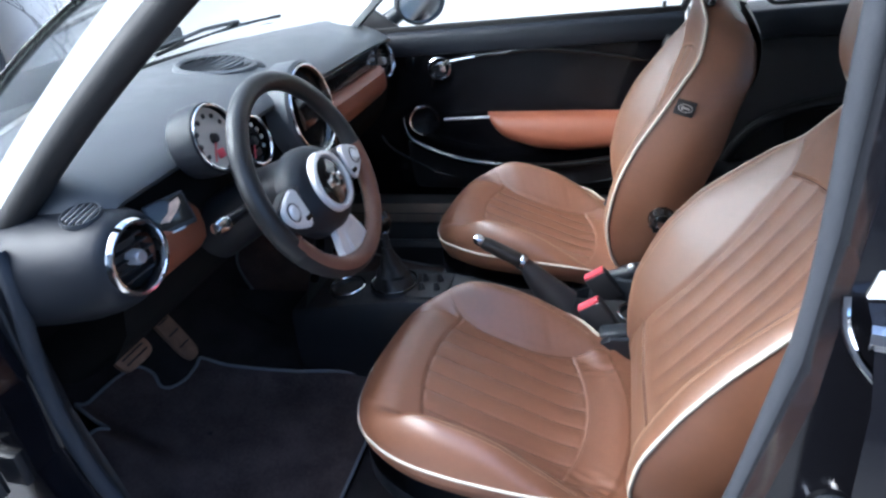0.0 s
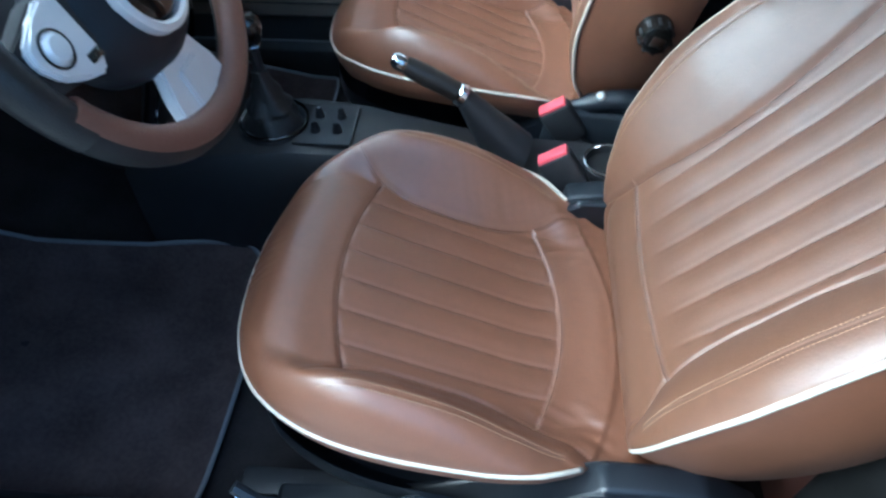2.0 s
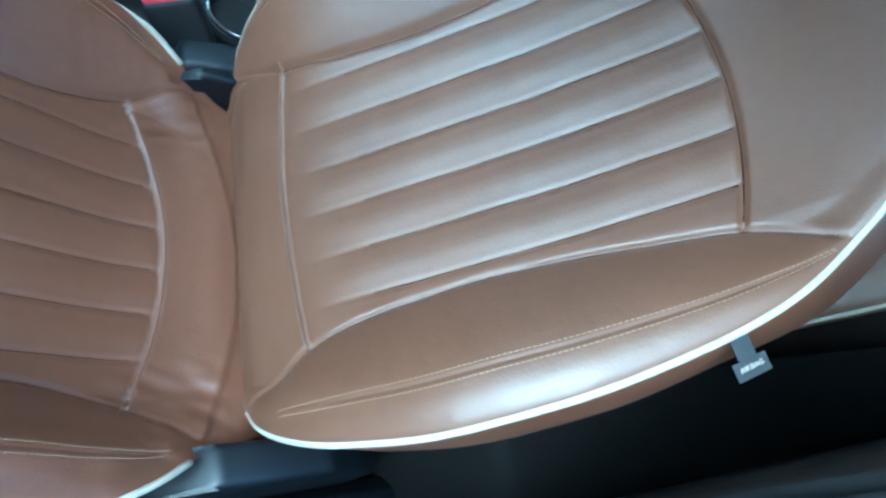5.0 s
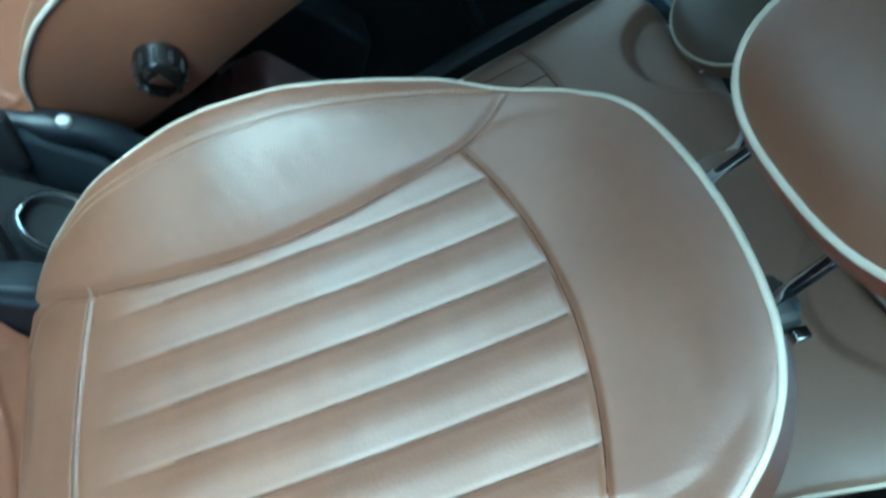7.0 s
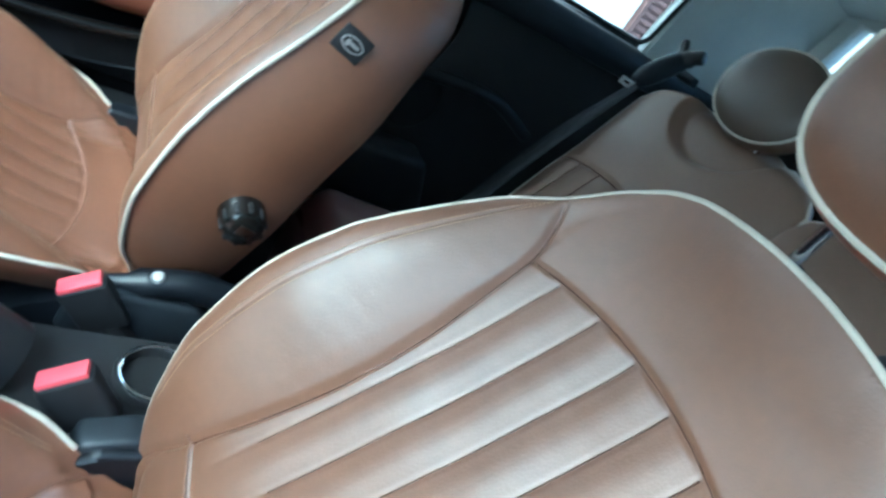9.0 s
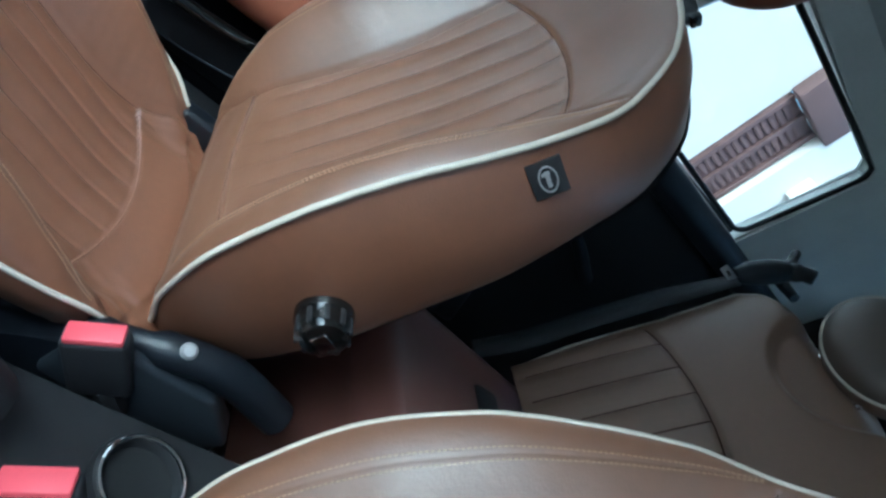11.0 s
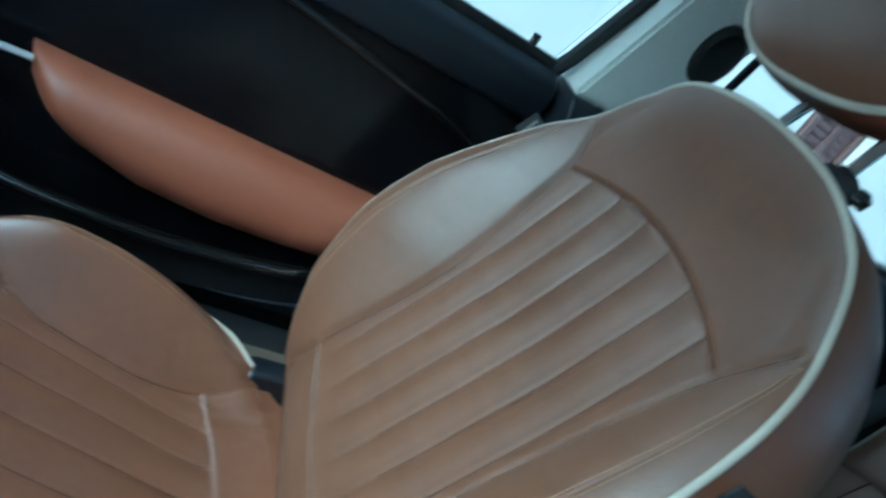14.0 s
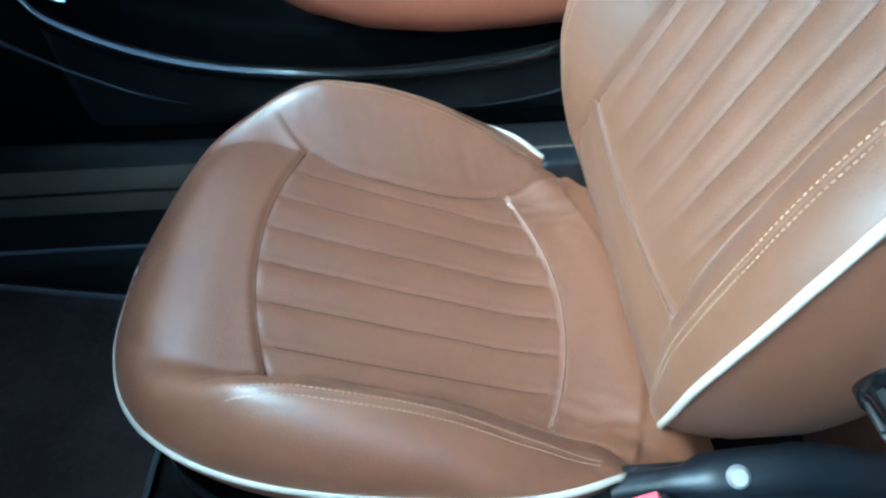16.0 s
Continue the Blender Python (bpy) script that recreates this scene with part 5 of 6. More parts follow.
# ---- steering wheel and column ----
WC = Vector((-0.012, -0.342, 0.722))
TW = radians(22)
WUP, WN = Vector((-math.sin(TW), 0, math.cos(TW))), Vector((math.cos(TW), 0, math.sin(TW)))
WM = Matrix((Vector((0, 1, 0)), WUP, WN)).transposed().to_4x4()
WM.translation = WC
wheel = thing("steering_wheel", "three-spoke steering wheel in black and brown leather", "steering wheel")
ring = lambda a0, a1, n: [WM @ Vector((0.166 * math.cos(a), 0.166 * math.sin(a), 0)) for a in np.linspace(radians(a0), radians(a1), n)]  # noqa: E731
part("rim", tube(ring(-2, 207, 70), 0.0165, sides=16), mat("black leather", (0.012, 0.012, 0.013), 0.38, var=0.15, scale=20, bump=0.2, bscale=500, kind="leather"), wheel, "black leather upper rim")
part("lower_rim", tube(ring(207, 358, 52), 0.0163, sides=16), RUBBER, wheel, "black outer side of the lower rim")
facing_rim = [WM @ Vector((0.1615 * math.cos(a), 0.1615 * math.sin(a), 0.0045)) for a in np.linspace(radians(200), radians(358), 56)]
part("rim_facing", tube(facing_rim, 0.0152, sides=16), mat("brown wheel leather", (0.15, 0.068, 0.045), 0.4, var=0.12, scale=20, bump=0.2, bscale=500, kind="leather"), wheel, "brown leather facing of the lower rim")
WM = WM @ Matrix.Translation((-0.004, -0.022, 0))
pad = []
for j in range(9):
    t = j / 8
    s = math.sqrt(max(0.0, 1 - t ** 3.2)) if t < 1 else 0.02
    pad.append([WM @ Vector((max(s, 0.02) * 0.088 * math.cos(a) * (1 + 0.10 * (math.sin(a) < -0.3)), max(s, 0.02) * (0.074 if math.sin(a) > 0 else 0.082) * math.sin(a), -0.025 + 0.055 * t)) for a in np.linspace(0, 2 * math.pi, 40, endpoint=False)])
part("airbag_pad", loft(pad, closed=True), PODPL, wheel, "dark airbag pad")
part("hub_ring", lathe([(0.042, 0.018), (0.043, 0.031), (0.046, 0.0335), (0.052, 0.031), (0.0535, 0.018)], WM, 48), SPOKE, wheel, "silver ring round the badge")
part("badge_disc", lathe([(0, 0.0325), (0.034, 0.0315), (0.040, 0.028)], WM, 40), GLOSS, wheel, "black badge disc")
for sx in (-1, 1):
    part("badge_wing", box(0.008, 0.024, -0.007, 0.007, 0.0325, 0.0345, 0.001), CHROME, wheel).matrix_local = WM @ pose(0, 0, 0, 0, 0, 0 if sx > 0 else 180)
part("badge_ring", tube([WM @ Vector((0.0105 * math.cos(a), 0.0105 * math.sin(a), 0.0335)) for a in np.linspace(0, 2 * math.pi, 24, endpoint=False)], 0.0016, closed=True, sides=6), CHROME, wheel)


def spoke(name, poly, z0, z1, material, label=""):
    t = bmesh.new()
    lo, hi = ([t.verts.new((p[0], p[1], zz)) for p in poly] for zz in (z0, z1))
    k = len(poly)
    for i in range(k):
        t.faces.new((lo[i], lo[(i + 1) % k], hi[(i + 1) % k], hi[i]))
    t.faces.new(lo[::-1])
    t.faces.new(hi)
    bmesh.ops.bevel(t, geom=t.edges[:], offset=0.003, segments=2, affect="EDGES")
    t.transform(WM)
    return part(name, t, material, wheel, label)


for sx in (-1, 1):
    spoke("side_spoke", [(sx * 0.06, 0.030), (sx * 0.10, 0.034), (sx * 0.150, 0.018), (sx * 0.170, 0.010), (sx * 0.170, -0.016), (sx * 0.145, -0.022), (sx * 0.10, -0.030), (sx * 0.06, -0.028)], -0.012, 0.010, BLACK, "black side spoke")
    spoke("spoke_trim", [(sx * 0.088, 0.030), (sx * 0.104, 0.034), (sx * 0.122, 0.026), (sx * 0.146, 0.016), (sx * 0.149, 0.002), (sx * 0.138, -0.016), (sx * 0.116, -0.028), (sx * 0.096, -0.034), (sx * 0.086, -0.020)], 0.009, 0.018, SPOKE, "bright silver button plate")
    part("wheel_button", lathe([(0, 0.023), (0.009, 0.0225), (0.0125, 0.019), (0.013, 0.015)], WM @ Matrix.Translation((sx * 0.124, 0.003, 0)), 28), SPOKE, wheel, "round silver wheel button")
    part("button_ring", tube([WM @ Vector((sx * 0.124 + 0.0142 * math.cos(a), 0.003 + 0.0142 * math.sin(a), 0.0185)) for a in np.linspace(0, 2 * math.pi, 28, endpoint=False)], 0.0011, closed=True, sides=6), GLOSS, wheel)
    part("wheel_button", box(-0.008, 0.008, -0.004, 0.004, 0.016, 0.0205, 0.0015), GLOSS, wheel, "small black wheel button").matrix_local = WM @ pose(sx * 0.098, -0.018, 0)
spoke("lower_spoke", [(-0.034, -0.070), (0.034, -0.070), (0.044, -0.10), (0.054, -0.134), (0.03, -0.142), (-0.03, -0.142), (-0.054, -0.134), (-0.044, -0.10)], -0.010, 0.004, SPOKE, "bright silver lower spoke")
spoke("spoke_step", [(-0.018, -0.085), (0.018, -0.085), (0.022, -0.125), (-0.022, -0.125)], 0.003, 0.007, SPOKE)
col = thing("steering_column", "black steering column with stalks and twin gauges", "steering column")
part("column_shroud", tube([WC - WN * 0.03, WC - WN * 0.12, WC - WN * 0.24 + Vector((0, 0, -0.02))], [0.045, 0.052, 0.055], sides=24), BLACK, col)
for y0, y1, dz in ((-0.38, -0.475, -0.005), (-0.32, -0.225, -0.005)):
    a, b = Vector((-0.115, y0, 0.690 + dz)), Vector((-0.118, y1, 0.695 + dz))
    part("stalk", tube([a, a.lerp(b, 0.6), b], [0.008, 0.009, 0.012], sides=14), BLACK, col, "black control stalk")
    part("stalk_end", lathe([(0, 0.016), (0.010, 0.014), (0.015, 0.0), (0.013, -0.012)], facing(b, b - a), 24), CHROME, col, "bright stalk end")
for c, r in (((-0.142, -0.388, 0.806), 0.052), ((-0.140, -0.285, 0.765), 0.042)):
    m = facing(c, (1, 0, 0.22))
    g = part("gauge_pod", lathe([(r, 0.0), (r + 0.006, -0.002), (r + 0.008, -0.02), (r + 0.006, -0.05), (r * 0.8, -0.068), (0, -0.072)], m, 48), PODPL, col, "round dark gauge pod")
    part("gauge_ring", tube([m @ Vector(((r + 0.001) * math.cos(a), (r + 0.001) * math.sin(a), 0.001)) for a in np.linspace(0, 2 * math.pi, 48, endpoint=False)], 0.0026, closed=True), CHROME, g, "chrome gauge ring")
    part("dial_face", lathe([(0, -0.008), (r - 0.002, -0.008)], m, 48), CREAMDIAL if r > 0.045 else GLOSS, g, "cream dial" if r > 0.045 else "")
    for k in range(9):
        a = radians(215 - 31 * k)
        part("dial_mark", lathe([(0, 0.0012), (0.0042, 0.0012), (0.0042, 0)], m @ Matrix.Translation((0.72 * r * math.cos(a), 0.72 * r * math.sin(a), -0.0078)), 12), BLACK if r > 0.045 else SILVER, g)
    part("dial_needle", box(0.0, 0.78 * r, -0.0012, 0.0012, -0.005, -0.004, 0), RED, g, "thin red needle").matrix_local = m @ pose(0, 0, 0, 0, 0, 235)
    part("dial_hub", lathe([(0, 0), (0.007, -0.001), (0.009, -0.008)], m, 20), BLACK, g)
    part("dial_window", box(-0.008, 0.010, -0.036 * r / 0.056, -0.020 * r / 0.056, -0.0075, -0.0055, 0.001), RED if r > 0.045 else BLACK, g).matrix_local = m
# small display leaning on the dash
nav = thing("display_unit", "small dark-framed display standing on the dash edge", "display")
nm_ = facing((-0.182, -0.500, 0.722), (0.72, -0.55, 0.32)) @ pose(0, 0, 0, 0, 0, 6)
part("case", box(-0.033, 0.033, -0.027, 0.027, -0.012, 0.0, 0.004), GREYPL, nav).matrix_local = nm_
part("screen", box(-0.029, 0.029, -0.019, 0.023, -0.001, 0.0012, 0.0005), SCREEN, nav, "glossy dark screen").matrix_local = nm_
# A diagonal peach strip stands in for glare on the glass.
part("screen_glare", prism([(-0.020, -0.006), (-0.002, 0.004), (0.006, 0.016), (0.022, 0.020), (0.022, 0.012), (0.012, 0.002), (-0.006, -0.010)], "z", 0.0012, 0.0016), mat("warm screen glare", (0.55, 0.36, 0.24), 0.15, var=0.4, scale=60), nav, "warm pale glare painted on the screen").matrix_local = nm_
part("name_bar", box(-0.010, 0.012, -0.028, -0.025, -0.001, 0.001, 0.0003), SILVER, nav).matrix_local = nm_

# ---- pedals ----
for x, y, z, w, h, n, nm in ((-0.60, -0.165, 0.225, 0.026, 0.085, (0.86, 0, 0.5), "long worn brown accelerator pedal above the mat"), (-0.52, -0.370, 0.328, 0.046, 0.031, (0.8, 0, 0.6), "worn brown brake pedal pad above the mat")):
    ped = thing("pedal", nm, "pedal", group="pedals")
    m = facing((x, y, z), n)
    t = bmesh.new()
    outline = [(w * math.copysign(abs(math.cos(a)) ** 0.55, math.cos(a)), h * math.copysign(abs(math.sin(a)) ** 0.55, math.sin(a))) for a in np.linspace(0, 2 * math.pi, 28, endpoint=False)]
    prism(outline, "z", -0.007, 0.004, 0.003, bm=t)
    part("pedal_pad", t, mat("worn pedal", (0.27, 0.155, 0.10), 0.6, var=0.35, scale=30, bump=0.3, bscale=200), ped, "worn brown rubber pad").matrix_local = m
    for k in (-1, 0, 1):
        part("pad_rib", box(-w * 0.7, w * 0.7, h * 0.45 * k - 0.002, h * 0.45 * k + 0.002, 0.003, 0.006, 0.001), RUBBER, ped).matrix_local = m
    part("pedal_arm", tube([m @ Vector((0, 0.02, -0.008)), (x - 0.14, y + 0.01, z + 0.16), (x - 0.20, y + 0.01, z + 0.24)], 0.009), BLACK, ped, "black pedal arm")

# ---- centre console, gear lever and handbrake ----
con = thing("centre_console", "black plastic tunnel console between the seats", "centre console")
crows = []
for x, top, w in ((-0.30, 0.25, 0.085), (-0.22, 0.262, 0.09), (-0.12, 0.282, 0.092), (0.0, 0.290, 0.088), (0.10, 0.283, 0.082), (0.22, 0.258, 0.078), (0.34, 0.235, 0.074), (0.50, 0.228, 0.072), (0.66, 0.222, 0.07), (0.72, 0.16, 0.07), (0.73, 0.0, 0.07)):
    crows.append([(x, -w - 0.012, -0.01), (x, -w - 0.006, top * 0.6), (x, -w, top - 0.016), (x, -w + 0.012, top), (x, 0, top + 0.001), (x, w - 0.012, top), (x, w, top - 0.016), (x, w + 0.012, top * 0.6), (x, w + 0.03, -0.01)])
part("console_body", loft(crows), BLACK, con)
part("carpet_side", loft([[(x, 0.115, 0.0), (x, 0.104, 0.19)] for x in (-0.6, -0.3, 0.0, 0.1)]), CARPET, con)
for c, r in (((-0.172, 0.0, 0.276), 0.042), ((0.53, -0.004, 0.236), 0.040)):
    m = Matrix.Translation(c)
    cup = part("cup_holder", lathe([(r - 0.006, -0.055), (r - 0.004, 0.0), (r, 0.006), (r + 0.006, 0.005), (r + 0.008, -0.004)], m, 48), BLACK, con, "round cup holder")
    part("cup_ring", tube([m @ Vector(((r + 0.001) * math.cos(a), (r + 0.001) * math.sin(a), 0.006)) for a in np.linspace(0, 2 * math.pi, 48, endpoint=False)], 0.0028, closed=True), CHROME, cup, "chrome cup holder ring")
    part("cup_floor", lathe([(0, -0.054 if c[0] < 0 else -0.006), (r - 0.004, -0.054 if c[0] < 0 else -0.006)], m, 32), RUBBER, cup)
part("switch_panel", box(-0.005, 0.095, -0.055, 0.055, 0.284, 0.294, 0.004), BLACK, con, "black switch panel")
for x, y in ((0.03, -0.02), (0.03, 0.02), (0.068, -0.02), (0.068, 0.02)):
    part("toggle_switch", lathe([(0, 0.020), (0.005, 0.019), (0.007, 0.008), (0.009, 0.0)], Matrix.Translation((x, y, 0.294)), 16), BLACK, con)
gear = thing("gear_lever", "black gear lever with boot in a glossy ring", "gear lever")
part("lever_base", lathe([(0.058, -0.02), (0.060, 0.004), (0.056, 0.012), (0.048, 0.008)], Matrix.Translation((-0.045, 0, 0.287)), 40), BLACK, gear)
part("chrome_ring", tube([(-0.045 + 0.057 * math.cos(a), 0.057 * math.sin(a), 0.299) for a in np.linspace(0, 2 * math.pi, 44, endpoint=False)], 0.003, closed=True), GLOSS, gear, "glossy black ring round the boot")
boot = []
for j, (r, h) in enumerate(((0.050, 0.288), (0.046, 0.305), (0.036, 0.318), (0.038, 0.328), (0.026, 0.345), (0.024, 0.362), (0.015, 0.378), (0.012, 0.395))):
    boot.append([(-0.045 - 0.004 * j / 7 + r * math.cos(a) * (1 + 0.10 * math.cos(5 * a + j)), r * math.sin(a) * (1 + 0.10 * math.cos(5 * a + j)), h) for a in np.linspace(0, 2 * math.pi, 40, endpoint=False)])
part("boot", loft(boot, closed=True), mat("black boot leather", (0.014, 0.013, 0.013), 0.5, bump=0.3, bscale=400, kind="leather"), gear, "creased black leather boot")
part("stick", tube([(-0.048, 0, 0.385), (-0.05, 0, 0.45)], 0.009), BLACK, gear)
part("shift_knob", lathe([(0, 0.052), (0.012, 0.051), (0.019, 0.044), (0.022, 0.030), (0.020, 0.014), (0.013, 0.0), (0.010, -0.004)], Matrix.Translation((-0.05, 0, 0.44)), 32), GLOSS, gear, "glossy shift knob")
part("knob_collar", lathe([(0.012, 0.004), (0.014, 0.0), (0.012, -0.006)], Matrix.Translation((-0.05, 0, 0.44)), 24), CHROME, gear)
hb = thing("handbrake", "black handbrake lever with chrome tip and collar", "handbrake")
h0, h1 = Vector((0.172, -0.008, 0.428)), Vector((0.275, -0.004, 0.366))
hd = (h1 - h0).normalized()
part("grip", tube([h0 + hd * 0.018, h0 + hd * 0.03, h0.lerp(h1, 0.5), h1], [0.013, 0.0155, 0.0165, 0.0165], sides=20), mat("grip leather", (0.016, 0.014, 0.013), 0.35, bump=0.2, bscale=400, kind="leather"), hb, "black leather grip")
part("release_tip", lathe([(0, 0.024), (0.008, 0.023), (0.013, 0.016), (0.014, 0.004), (0.011, -0.004)], facing(h0 + hd * 0.020, -hd), 24), CHROME, hb, "chrome release button")
part("collar", lathe([(0.016, 0.008), (0.019, 0.005), (0.019, -0.005), (0.016, -0.008)], facing(h1, hd), 24), CHROME, hb, "chrome collar")
bt = []
for t in np.linspace(0, 1, 9):
    p = h1.lerp(Vector((0.37, 0.0, 0.245)), t)
    w, hh = 0.017 + 0.030 * t, 0.017 + 0.05 * t
    bt.append([p + Vector((0.4 * hh * math.sin(a), w * math.cos(a), hh * math.sin(a) * 0.8 - 0.02 * t)) for a in np.linspace(0, 2 * math.pi, 28, endpoint=False)])
part("boot", loft(bt, closed=True), BLACK, hb, "soft black handbrake boot")

# ---- seat belt buckles ----
for x, y, z, lean in ((0.424, -0.070, 0.306, 0.10), (0.430, 0.082, 0.290, -0.05)):
    bk = thing("seat_belt_buckle", "black seat belt buckle with a red button", "belt buckle", group="front buckles")
    d = Vector((-0.55, lean, 0.83)).normalized()
    m = facing((x, y, z), d, up=(0, 1, 0))
    part("buckle_body", box(-0.029, 0.029, -0.013, 0.013, -0.085, -0.004, 0.006, 3), BLACK, bk).matrix_local = m
    part("release_button", box(-0.025, 0.025, -0.011, 0.011, -0.006, 0.002, 0.002), RED, bk, "bright red release button").matrix_local = m
    part("buckle_stalk", tube([m @ Vector((0, 0, -0.08)), (x + 0.07, y * 1.05, 0.20), (x + 0.10, y * 1.1, 0.12)], 0.014), BLACK, bk, "black buckle stalk")
bp = thing("belt_pretensioner", "black plastic belt anchor beside the passenger seat", "belt anchor")
part("anchor_body", tube(catmull([(0.43, 0.115, 0.255), (0.50, 0.112, 0.275), (0.57, 0.11, 0.285), (0.66, 0.11, 0.255)], 5), [0.013] * 5 + [0.020] * 5 + [0.022] * 6, sides=16), SEATBASE, bp)
part("anchor_badge", lathe([(0, 0.002), (0.006, 0.0015), (0.009, -0.003)], facing((0.515, 0.100, 0.302), (-0.2, -0.5, 0.8)), 20), SILVER, bp, "small silver badge")
for sg in (1, -1):
    part("seat_hinge_cover", prism([(0.44, 0.20), (0.45, 0.262), (0.50, 0.272), (0.60, 0.262), (0.66, 0.20), (0.60, 0.15)], "y", 0.215 if sg > 0 else -0.255, 0.255 if sg > 0 else -0.215, 0.008, seg=3), GREYPL, driver_seat if sg > 0 else passenger_seat, "dark plastic backrest hinge cover")

# ---- floor mats ----
def mat_z(x, y):
    """The mat's height: it climbs the tunnel and the driver's foot rest."""
    return floor_z(x) + (0.075 * float(sm(-0.17, -0.09, y)) * float(sm(-0.03, -0.12, x)) + 0.10 * float(sm(-0.40, -0.50, y)) * float(sm(-0.38, -0.52, x)) if y < 0 else 0.0)


def floor_mat(label, outline, y_lift=0.0):
    mt = thing("floor_mat", label, "floor mat", group="floor mats")
    pts = catmull([(p[0], p[1], 0) for p in outline], 6, closed=True)
    c = sum(pts, Vector()) / len(pts)
    rows = []
    for f in np.linspace(0.02, 1.0, 14):
        rows.append([(c.x + (p.x - c.x) * f, c.y + (p.y - c.y) * f, mat_z(c.x + (p.x - c.x) * f, c.y + (p.y - c.y) * f) + 0.004 + 0.003 * noise.noise(Vector((p.x * 6 * f, p.y * 6 * f, 1)))) for p in pts])
    part("mat_carpet", loft(rows, closed=True, caps=False), MATCARPET, mt)
    part("mat_edging", tube([Vector((p.x, p.y, mat_z(p.x, p.y) + 0.006)) for p in pts], 0.0042, closed=True), MATEDGE, mt, "grey stitched mat edging")
    return mt


floor_mat("black carpet floor mat with grey edging under the pedals", [(-0.085, -0.555), (-0.078, -0.45), (-0.08, -0.3), (-0.082, -0.16), (-0.10, -0.105), (-0.16, -0.097), (-0.3, -0.118), (-0.44, -0.135), (-0.54, -0.145), (-0.560, -0.150), (-0.562, -0.170), (-0.560, -0.216), (-0.572, -0.258), (-0.592, -0.268), (-0.618, -0.250), (-0.648, -0.258), (-0.660, -0.307), (-0.663, -0.37), (-0.662, -0.425), (-0.652, -0.438), (-0.61, -0.452), (-0.565, -0.462), (-0.555, -0.475), (-0.557, -0.52), (-0.54, -0.56), (-0.4, -0.575), (-0.2, -0.575), (-0.11, -0.572)])
floor_mat("black carpet passenger floor mat with grey edging", [(-0.085, 0.555), (-0.078, 0.45), (-0.08, 0.3), (-0.082, 0.18), (-0.10, 0.135), (-0.16, 0.125), (-0.3, 0.14), (-0.48, 0.15), (-0.56, 0.165), (-0.66, 0.24), (-0.70, 0.38), (-0.70, 0.50), (-0.55, 0.56), (-0.4, 0.575), (-0.2, 0.575), (-0.11, 0.572)])

# ---- rear bench ----
RA, RT = Vector((1.13, 0, 0.32)), radians(29.4)
RU, RN = Vector((math.sin(RT), 0, math.cos(RT))), Vector((-math.cos(RT), 0, math.sin(RT)))


